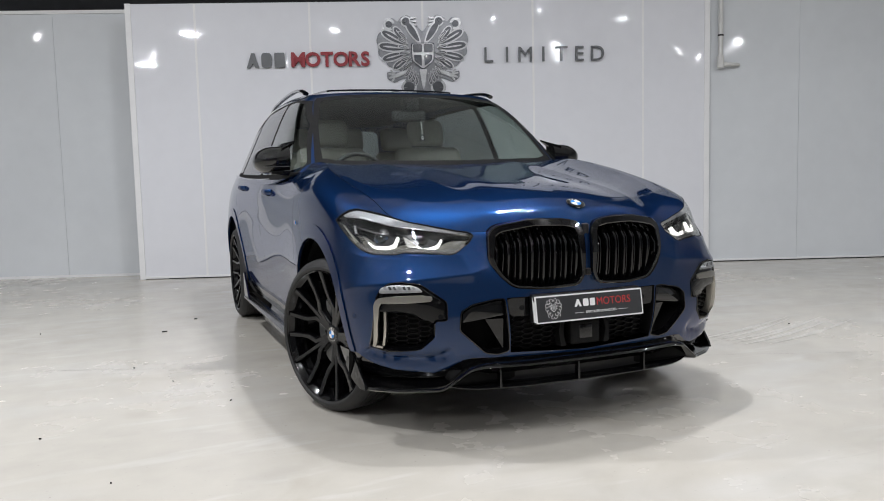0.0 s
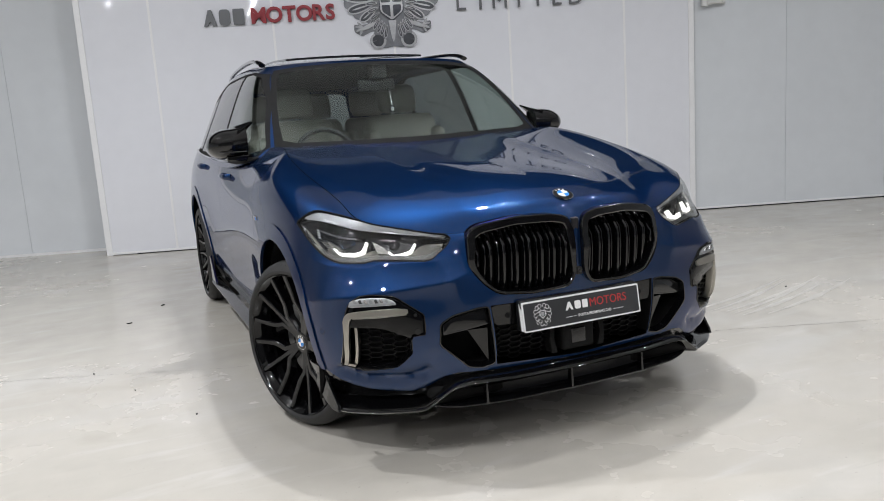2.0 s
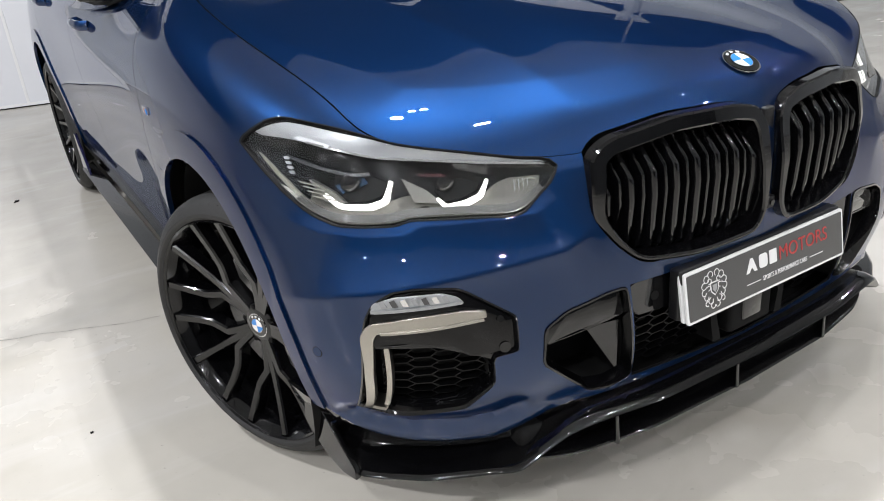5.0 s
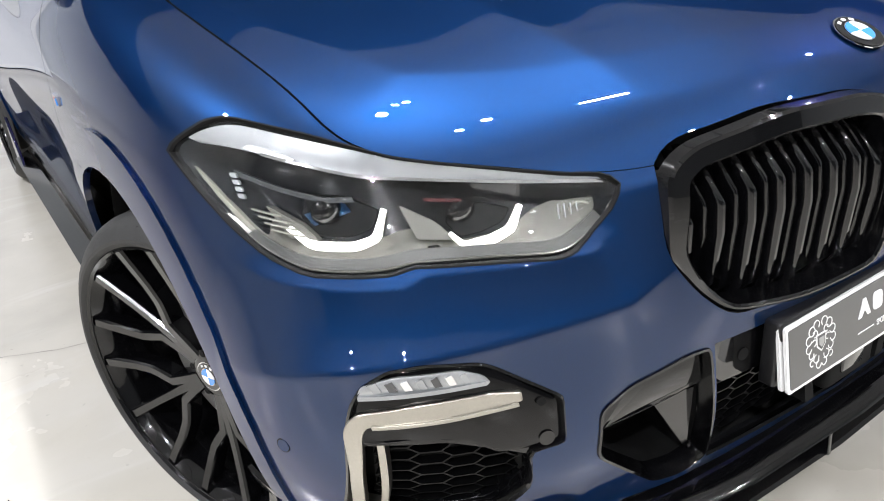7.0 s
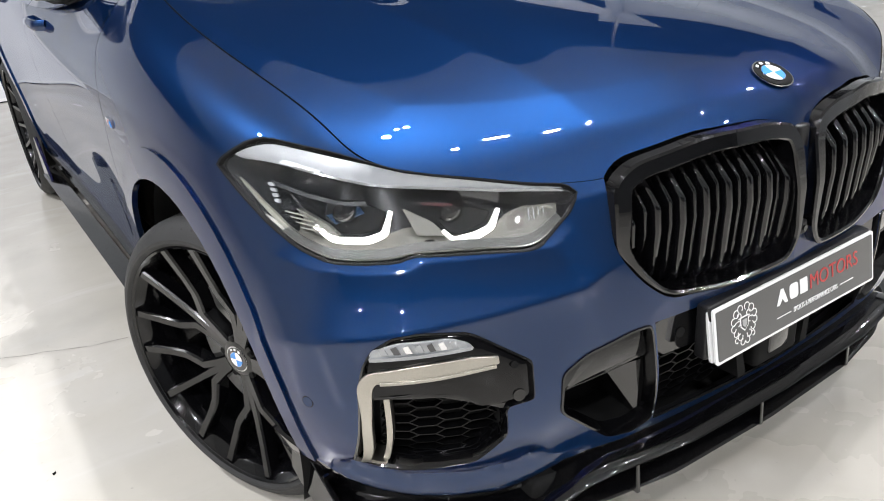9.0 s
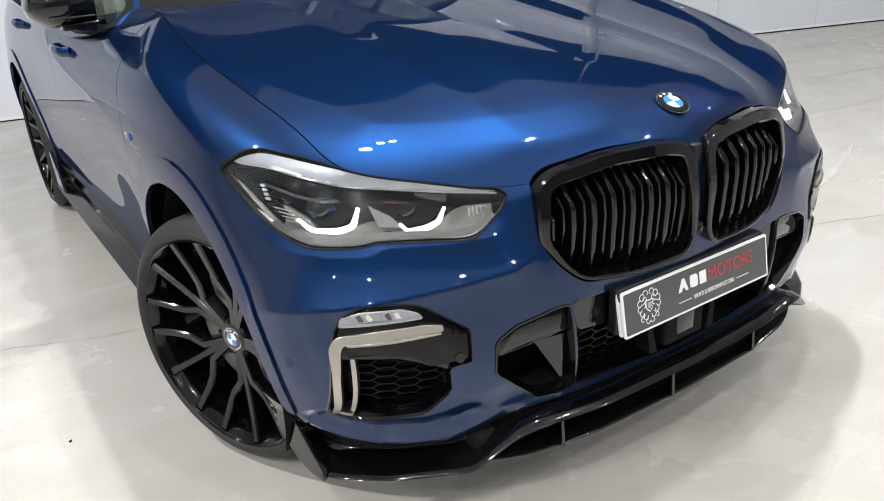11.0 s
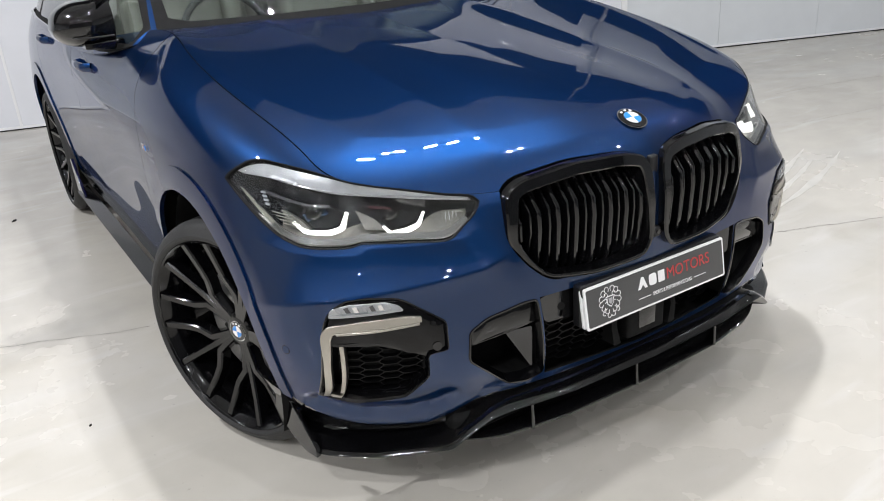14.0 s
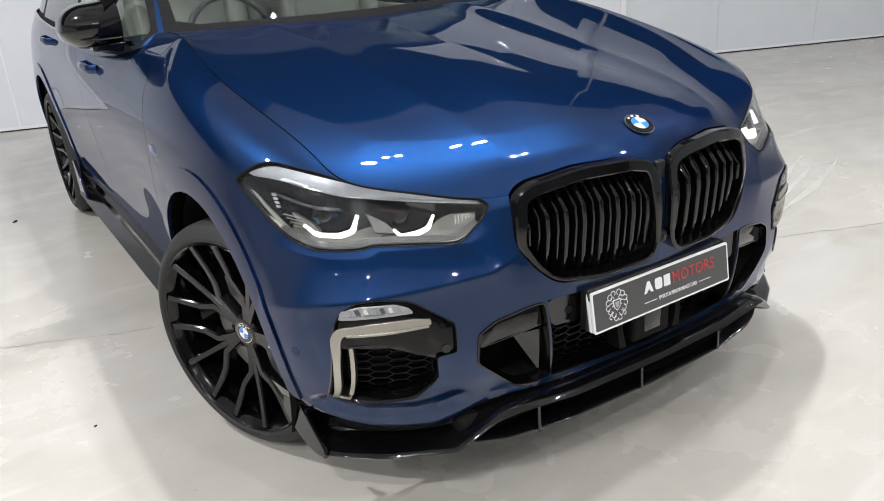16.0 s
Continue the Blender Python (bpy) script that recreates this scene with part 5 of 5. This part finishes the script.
# ---- front splitter ----
blade = spline_through([(0, -.893, .342), (.30, -.883, .342), (.47, -.858, .345), (.53, -.842, .335), (.63, -.802, .262), (.66, -.765, .250), (.784, -.690, .245), (.861, -.618, .243), (.897, -.575, .243), (.915, -.52, .258), (.925, -.45, .285)], 90)
full = np.r_[(blade * (-1, 1, 1))[::-1], blade[1:]]
nrm = np.gradient(full, axis=0)
nrm = np.c_[nrm[:, 1], -nrm[:, 0]]
nrm /= np.linalg.norm(nrm, axis=1)[:, None]
nrm *= -np.sign(nrm[len(nrm) // 2, 1]) 
loops = []
for p, n in zip(full, nrm):
    out = np.array((n[0], n[1], 0))
    loops.append([p - out * .075 + (0, 0, .018), p - out * .02 + (0, 0, .016), p + out * .003 + (0, 0, .006), p + out * .006 + (0, 0, .001), p - out * .001 + (0, 0, -.006), p - out * .075 + (0, 0, -.008)])
splitter = part("front_splitter", loft(loops, cap0=True, cap1=True), GLOSS, car, "gloss black two-tier front splitter", angle=55)
low = spline_through([(0, -.870, .249), (.30, -.860, .249), (.48, -.828, .250), (.55, -.800, .254), (.602, -.770, .262)], 40)
low = np.r_[(low * (-1, 1, 1))[::-1], low[1:]]
loops = [[p + (0, .13, .012), p + (0, .008, .010), p + (0, 0, .003), p + (0, .003, -.002), p + (0, .13, -.006)] for p in low]
part("lower_blade", loft(loops, cap0=True, cap1=True), GLOSS, splitter, angle=55)
# Black panel added to keep the gap between the blades dark
part("splitter_blocker", loft([[(x, -.80 + .22 * x * x, z) for z in (.25, .345)] + [(x, -.79 + .22 * x * x, z) for z in (.345, .25)] for x in np.linspace(-.60, .60, 25)], cap0=True, cap1=True), SATIN, splitter)
for x, y in ((-.40, -.852), (-.04, -.872), (.30, -.862)):
    part("strut", loft([[(x - .005, y, .250), (x + .005, y, .250), (x + .005, y + .03, .250), (x - .005, y + .03, .250)],
                        [(x - .004, y + .004, .33), (x + .004, y + .004, .33), (x + .004, y + .03, .33), (x - .004, y + .03, .33)]], cap0=True, cap1=True), GLOSS, splitter, bevel=.002)
fin = loft([[(x0, y, z0), (x0 + .014, y - .004, z0), (x1 + .012, y + .002, z1), (x1, y + .006, z1)] for x0, x1, y, z0, z1 in
            ((.894, .893, -.586, .240, .264), (.906, .900, -.545, .242, .304), (.916, .908, -.49, .262, .358), (.922, .912, -.438, .292, .386), (.925, .914, -.405, .318, .392))], cap0=True, cap1=True)
cheek = []
for t in np.linspace(0, 1, 40):
    foot = np.array([np.interp(.53 + .47 * t, np.linspace(0, 1, len(blade)), blade[:, k]) for k in range(3)])
    head = on_nose(min(foot[0], .90), .362 + .008 * t, -.006)
    head = np.array((foot[0], min(head[1], foot[1] + .14), head[2])) if t > .75 else np.array(head)
    foot = foot + (0, .004, .012)
    inner = np.array((foot[0] - .055, max(foot[1] + .065, head[1] + .02), foot[2] + .022))
    inner = inner if t < .8 else inner + (foot + (-.02, .03, .02) - inner) * (t - .8) * 4
    waist = np.array((head[0] - .015, head[1] + .030, (head[2] + inner[2]) / 2))
    cheek.append(spline([head, head + (0, .004, -.012), waist, inner, inner + (foot - inner) * .5, foot], np.linspace(0, 1, 12)))
both("splitter_cheek", from_grid(np.array(cheek), (0, 0, .5)), GLOSS, splitter, "gloss black concave splitter corner", thick=.004)
both("corner_fin", fin, GLOSS, splitter, "gloss black upturned corner fin", bevel=.002)

# ---- sills ----
both("skirt_blade", loft([[(.90, y, .235), (.975, y, .232), (.978, y, .244), (.92, y, .27)] for y in np.linspace(.47, 2.5, 20)], cap0=True, cap1=True), PANEL, car, "gloss black side skirt blade")
both("skirt_fin", prism([(2.30, .235), (2.52, .235), (2.56, .42), (2.52, .43)], lambda p, q, d: Vector((.955 + d, p, q)), 0, .014), GLOSS, car, "gloss black skirt fin", bevel=.003)
part("underbody", joined(soft_box(-.60, .60, -.78, 3.85, .255, .33, .02), soft_box(-.88, .88, .48, 2.48, .255, .33, .02)), MATTE, car)
part("bulkhead", joined(box(-.74, .74, -.55, .45, .33, .80), box(-.86, .86, .449, .60, .30, 1.08)), MATTE, car, smooth=False)
for y in (-.045, 2.975):
    ring = [[(x, y + .436 * math.cos(w), .42 + .436 * math.sin(w)) for x in (.52, .94)] for w in np.linspace(-.12 * math.pi, 1.12 * math.pi, 40)]
    liner = loft(ring, closed=False)
    wall_in = prism([(y + .436 * math.cos(w), .42 + .436 * math.sin(w)) for w in np.linspace(-.12 * math.pi, 1.12 * math.pi, 40)], lambda p, q, d: Vector((.52 - d, p, q)), 0, .01)
    both("arch_liner", joined(liner, wall_in), MATTE, car, "black wheel arch liner", thick=0)


# ---- wheels ----
def revolve(profile, n=64):
    """A body turned round the x axis from (x, radius) pairs."""
    rows = [[(x, r * math.cos(w), r * math.sin(w)) for x, r in profile] for w in np.linspace(0, 2 * math.pi, n, endpoint=False)]
    return loft(rows + rows[:1], closed=False)


def dish(r, d):
    return .066 + .040 * (r / .27) ** 1.6 + d


def badge(parent, at, scale, turn_m):
    """A round black, blue and white badge."""
    def disc(r0, r1, a0, a1, d):
        o = annulus(r0, r1, a0, a1, 20)
        return prism(o, lambda p, q, e: turn_m @ Vector((p * scale, q * scale, e)) + at, d - .0015, d)
    b = part("badge", disc(0, 1.0, 0, 359.9, .001), CHROME, parent, "round blue and white badge", smooth=False)
    part("badge_ring", disc(0, .93, 0, 359.9, .0022), GLOSS, b, smooth=False)
    part("badge_hub", disc(0, .60, 0, 359.9, .0032), CHROME, b, smooth=False)
    for k in range(4):
        part("quarter", disc(0, .56, 90 * k, 90 * k + 90, .0042), WHITE if k % 2 == 0 else BADGE_BLUE, b, smooth=False)
    for k in (60, 90, 120):
        part("badge_mark", disc(.70, .84, k - 7, k + 7, .0032), WHITE, b, smooth=False)
    return b


def wheel(name_pose, steer_label):
    rim_bm = revolve([(.122, .307), (.127, .312), (.122, .316), (.112, .311), (.102, .299), (.085, .293), (.02, .284), (-.09, .268), (-.125, .295), (-.128, .300), (-.12, .306)])
    w = part("wheel", rim_bm, RIM, car, steer_label)
    w.matrix_basis = name_pose
    tread = [(-.118, .302), (-.132, .318), (-.130, .332), (-.118, .350), (-.098, .3655)]
    for g in (-.075, -.027, .027, .075):
        tread += [(g - .006, .3695), (g - .005, .3625), (g + .005, .3625), (g + .006, .3695)]
    tread += [(.098, .3655), (.110, .358), (.118, .350), (.126, .338), (.1285, .334), (.1305, .331), (.1305, .328), (.131, .324), (.127, .317), (.118, .311)]
    tyre = part("tyre", revolve(tread, 96), RUBBER, w, "black low-profile tyre", angle=28)
    cuts = bmesh.new()
    for i in range(64):
        a = 2 * math.pi * i / 64
        for x0, x1 in ((.084, .117), (-.117, -.084)):
            c, s = math.cos(a), math.sin(a)
            vs = [cuts.verts.new((x, r * c - t * s, r * s + t * c)) for x, r in ((x0, .3672), (x1, .3521)) for t in (-.0022, .0022)]
            cuts.faces.new((vs[0], vs[1], vs[3], vs[2]))
    tagged(part("tread_cuts", cuts, MATTE, tyre, smooth=False), kind="stuff")
    for i in range(5):
        a = radians(72 * i - 4)
        bm = bmesh.new()
        for path in ([(.046, -.20), (.085, -.165), (.136, -.185), (.166, -.330), (.184, -.385), (.225, -.425), (.309, -.455)], [(.046, .0), (.085, .0), (.122, .0), (.150, .0), (.175, .0), (.230, .0), (.309, .0)],
                     [(.046, .20), (.085, .165), (.136, .185), (.166, .330), (.184, .385), (.225, .425), (.309, .455)]):
            line = np.array([(r * math.cos(t), r * math.sin(t)) for r, t in path])
            t = np.gradient(line, axis=0)
            t /= np.linalg.norm(t, axis=1)[:, None]
            wide = (.0110, .0125, .0128, .0122, .0116, .0112, .0124) if path[0][1] else (.0110, .0125, .0122, .0112, .0108, .0108, .0120)
            n = np.c_[-t[:, 1], t[:, 0]] * np.array(wide)[:, None]
            rows = []
            for p, q in zip(line, n):
                r = np.linalg.norm(p)
                rows.append([bm.verts.new((dish(r, e), *(p + f * q))) for e, f in ((-.036, 1), (-.0035, 1), (.002, .70), (.002, -.70), (-.0035, -1), (-.036, -1))])
            for u, v in zip(rows, rows[1:]):
                for k in range(6):
                    bm.faces.new((u[k], u[(k + 1) % 6], v[(k + 1) % 6], v[k]))
        bmesh.ops.recalc_face_normals(bm, faces=bm.faces)
        for v in bm.verts:
            y, z = v.co.y, v.co.z
            v.co.y, v.co.z = y * math.cos(a) - z * math.sin(a), y * math.sin(a) + z * math.cos(a)
        part("spoke", bm, RIM, w, "three-way split spoke", angle=30)
    for i in range(10):
        a = radians(36 * i + 14)
        part("rim_web", prism([(.268 * math.cos(a - .05), .268 * math.sin(a - .05)), (.268 * math.cos(a + .05), .268 * math.sin(a + .05)), (.294 * math.cos(a + .11), .294 * math.sin(a + .11)), (.294 * math.cos(a - .11), .294 * math.sin(a - .11))],
                              lambda p, q, d: Vector((d, p, q)), .062, .078), RIM, w, smooth=False)
    part("hub", revolve([(.0, .0), (.070, .0001), (.072, .040), (.066, .058), (.04, .062), (.0, .062)], 32), RIM, w)
    for i in range(5):
        a = radians(72 * i + 27)
        part("wheel_bolt", tube([(.060, .052 * math.cos(a), .052 * math.sin(a)), (.071, .052 * math.cos(a), .052 * math.sin(a))], .008, 6), MATTE, w)
    badge(w, Vector((.072, 0, 0)), .034, Matrix(((0, 0, 1), (1, 0, 0), (0, 1, 0))))
    part("brake_disc", revolve([(.010, .07), (.012, .19), (-.012, .19), (-.012, .07)], 48), DISC, w)
    cal = [(.20 * math.cos(t), .20 * math.sin(t)) for t in np.radians(np.linspace(-28, 28, 9))] + [(.125 * math.cos(t), .125 * math.sin(t)) for t in np.radians(np.linspace(24, -24, 9))]
    part("brake_caliper", prism(cal, lambda p, q, d: Vector((d, p, q)), -.03, .036), CALIPER, w, "blue brake caliper", bevel=.004)
    return w


STEER = 22
wheel(pose(.838, -.016, .384, 0, 0, STEER), "gloss black split-spoke alloy wheel")
wheel(pose(-.838, -.016, .384, 0, 0, 180 + STEER), "gloss black split-spoke alloy wheel")
wheel(pose(.846, 2.975, .384), "gloss black split-spoke alloy wheel")
wheel(pose(-.846, 2.975, .384, 0, 0, 180), "gloss black split-spoke alloy wheel")

# ---- badges ----
ridge_line = bonnet(3, 400)[0]
k_b = int(np.abs(ridge_line[:, 1] + .786).argmin())
slope = ridge_line[k_b + 4] - ridge_line[k_b - 4]
tilt = math.atan2(slope[2], slope[1])
badge(car, Vector(ridge_line[k_b]) + Vector((0, -math.sin(tilt), math.cos(tilt))) * .003, .041, Matrix(((1, 0, 0), (0, math.cos(tilt), -math.sin(tilt)), (0, math.sin(tilt), math.cos(tilt)))))
for side in (-1, 1):
    chip = part("fender_badge", prism(rounded([(.315, .900), (.370, .900), (.378, .920), (.324, .920)], .004), lambda p, q, d: Vector((side * (.977 + d), p, q)), 0, .008), CHROME, car, "small chrome fender badge", smooth=False)
    for k, m in enumerate((BADGE_BLUE, GLOSS, BADGE_RED)):
        part("badge_stripe", prism([(.321 + .007 * k, .903), (.327 + .007 * k, .903), (.334 + .007 * k, .917), (.328 + .007 * k, .917)], lambda p, q, d: Vector((side * (.9845 + d), p, q)), 0, .003), m, chip, smooth=False)

# ---- mirrors and door handles ----
def mirror_shell():
    """The housing: rounded outer end, a sharp horn at the inner top."""
    loops = []
    for u in np.linspace(0, 1, 30):
        x = .885 + .205 * u
        end = (1 - max(0.0, (u - .45) / .55) ** 2.3) ** (1 / 2.0) if u < 1 else .02
        mid, half = 1.248 - .006 * u, .090 - .006 * u
        top, bot = mid + half * max(end, .04) + .010 * max(0, .3 - u), mid - half * .88 * max(end, .04)
        back, deep = 1.02 + .02 * u, .17 * (.35 + .65 * end) * (.72 + .28 * min(1, u * 2.5))
        ring = []
        for w in np.linspace(-.5 * math.pi, .5 * math.pi, 17):
            q = math.sin(w)
            ring.append((x, back - deep * max(0, math.cos(w)) ** .75, (top + bot) / 2 + (top - bot) / 2 * math.copysign(abs(q) ** .9, q)))
        loops.append(ring)
    return loft(loops, cap0=True, cap1=True)


horn = loft([[(.93, .89, 1.318), (.93, 1.02, 1.342), (.93, 1.02, 1.285), (.93, .91, 1.275)],
             [(.892, .93, 1.334), (.892, 1.02, 1.352), (.892, 1.02, 1.312), (.892, .94, 1.302)],
             [(.862, .97, 1.348), (.862, 1.02, 1.360), (.862, 1.02, 1.338), (.862, .975, 1.332)],
             [(.838, .985, 1.358), (.838, 1.02, 1.366), (.838, 1.02, 1.354), (.838, .99, 1.350)]], cap0=True, cap1=True)
mirrors = both("door_mirror", joined(mirror_shell(), horn), GLOSS, car, "gloss black horned door mirror", angle=40)
arm = loft([[(.86, .90, 1.150), (.86, .99, 1.150), (.86, .99, 1.190), (.86, .90, 1.190)], [(.905, .895, 1.158), (.905, .99, 1.158), (.905, .99, 1.190), (.905, .895, 1.190)],
            [(1.0, .90, 1.166), (1.0, .99, 1.166), (1.0, .99, 1.188), (1.0, .90, 1.188)]], cap0=True, cap1=True)
arm_other = mirrored(arm)
for m, bm in zip(mirrors, (arm, arm_other)):
    part("mirror_arm", bm, GLOSS, m, bevel=.005)
    sg = 1 if m is mirrors[0] else -1
    part("mirror_glass", prism(rounded([(sg * .882, 1.18), (sg * 1.045, 1.19), (sg * 1.045, 1.28), (sg * .882, 1.30)], .02), lambda p, q, d: Vector((p, 1.028 + d, q)), 0, .004), CHROME, m)
    part("indicator_line", tube([(sg * .90, .862, 1.210), (sg * .98, .858, 1.210), (sg * 1.03, .882, 1.212), (sg * 1.070, .97, 1.220)], .003, 6), SATIN, m)
flank_pts = sheet(SHELL, np.linspace(.5, .8, 120), np.linspace(0, 1, 80)).reshape(-1, 3)


def on_flank(y, z):
    return flank_pts[((flank_pts[:, 1] - y) ** 2 + (flank_pts[:, 2] - z) ** 2).argmin(), 0]


for y0, z0 in ((1.37, 1.060), (2.50, 1.085)):
    x = on_flank(y0, z0)
    handle = spline_through([(x - .004, y0 - .11, z0), (x + .026, y0 - .085, z0), (x + .034, y0, z0 + .002), (x + .030, y0 + .085, z0), (x - .004, y0 + .11, z0)], 24)
    hb = tube(handle, .012, 10)
    for v in hb.verts:
        v.co.z = z0 + (v.co.z - z0) * 1.5
    both("door_handle", hb, PAINT, car, "body-coloured door handle")
    cup = bmesh.new()
    bmesh.ops.create_uvsphere(cup, u_segments=18, v_segments=10, radius=.042)
    for v in cup.verts:
        v.co = Vector((x - .010 + v.co.x * .20, y0 + v.co.y * 1.3, z0 + v.co.z * .62))
    both("handle_cup", cup, PAINT, car, "dark recess behind the handle")
both("belt_trim", tube([(x, y, z) for x, y, z in ((.895, .98, 1.158), (.918, 1.3, 1.142), (.925, 1.8, 1.142), (.922, 2.4, 1.152), (.912, 2.85, 1.168), (.89, 3.25, 1.185))], .007, 8), GLOSS, car, "gloss black belt line trim")

# ---- cowl ----
part("cowl", loft([[(x, .64 + .10 * (x / .8) ** 2, 1.188), (x, .70 + .11 * (x / .8) ** 2, 1.190), (x, .70 + .11 * (x / .8) ** 2, 1.15), (x, .60 + .10 * (x / .8) ** 2, 1.15)] for x in np.linspace(-.72, .72, 33)], cap0=True, cap1=True), MATTE, car, "black plastic windscreen cowl")
part("washer_nozzle", soft_box(-.034, .034, .668, .700, 1.205, 1.219, .004), SATIN, car, "small black washer nozzle on the bonnet edge")

# ---- cabin ----
dash_line = [(.66, 1.08), (.70, 1.17), (.85, 1.20), (1.02, 1.18), (1.12, 1.12), (1.10, .95), (1.05, .60), (.66, .60)]
part("dashboard", loft([[(x, y + .06 + .08 * (x / .75) ** 2, z - .015) for y, z in dash_line] for x in np.linspace(-.76, .76, 13)], cap0=True, cap1=True), DASH, car, "dark dashboard")
part("cabin_floor", box(-.80, .80, .66, 3.5, .36, .42), DASH, car, smooth=False)
for side in (-1, 1):
    part("door_lining", soft_box(side * .84 - .03, side * .84 + .03, .75, 3.2, .45, 1.12, .02), LEATHER, car, "cream door lining")


def seat(name, x, y, w):
    base = part(name, soft_box(x - w / 2, x + w / 2, y - .32, y + .22, .66, .84, .06, 4), LEATHER, car, "cream leather seat")
    def lean(bm, z0):
        for v in bm.verts:
            v.co.y += .22 * (v.co.z - z0)
        return bm
    part("seat_back", lean(soft_box(x - w / 2 + .01, x + w / 2 - .01, y + .14, y + .28, .74, 1.36, .06, 4), .74), LEATHER, base)
    for sg in (-1, 1):
        part("side_bolster", lean(soft_box(x + sg * (w / 2 - .03) - .045, x + sg * (w / 2 - .03) + .045, y + .06, y + .26, .80, 1.26, .04, 3), .74), LEATHER, base)
    part("headrest", lean(soft_box(x - .14, x + .14, y + .16, y + .28, 1.37, 1.57, .05, 4), .74), LEATHER, base)
    for sg in (-.06, .06):
        part("headrest_post", tube([(x + sg, y + .36, 1.33), (x + sg, y + .375, 1.40)], .007, 8), CHROME, base)


seat("front_seat", -.38, 1.62, .54)
seat("front_seat", .38, 1.62, .54)
for x in (-.45, 0, .45):
    seat("rear_seat", x, 2.52, .44)
wheel_c = Vector((-.38, 1.20, 1.115))
ring = [wheel_c + Vector((.185 * math.cos(w), .06 * math.sin(w), .175 * math.sin(w))) for w in np.linspace(0, 2 * math.pi, 40)]
steering = part("steering_wheel", tube(ring, .015, 10), DASH, car, "black steering wheel")
part("steering_boss", soft_box(-.46, -.30, 1.17, 1.23, 1.075, 1.185, .03), DASH, steering)
for a in (0, 180, 270):
    w = radians(a)
    part("steering_spoke", tube([wheel_c, wheel_c + Vector((.18 * math.cos(w), .06 * math.sin(w), .17 * math.sin(w)))], .014, 8), DASH, steering)
inner_mirror = part("interior_mirror", soft_box(-.13, .11, 1.26, 1.30, 1.50, 1.575, .02), DASH, car, "black interior mirror")
part("mirror_mount", soft_box(-.05, .05, 1.22, 1.34, 1.57, 1.66, .02), DASH, inner_mirror)
tag = part("hanging_tag", prism(rounded([(-.018, 1.365), (.018, 1.365), (.018, 1.392), (.009, 1.412), (-.009, 1.412), (-.018, 1.392)], .004), lambda p, q, d: Vector((p + .045, 1.17 + d, q)), 0, .006), SATIN, car, "dark air freshener on a string")
part("tag_string", tube([(.045, 1.174, 1.412), (.045, 1.20, 1.50)], .0016, 6), WHITE, tag)
part("tag_ring", tube([(.045 + .008 * math.cos(w), 1.168, 1.388 + .008 * math.sin(w)) for w in np.linspace(0, 2 * math.pi, 14)], .003, 6), WHITE, tag)
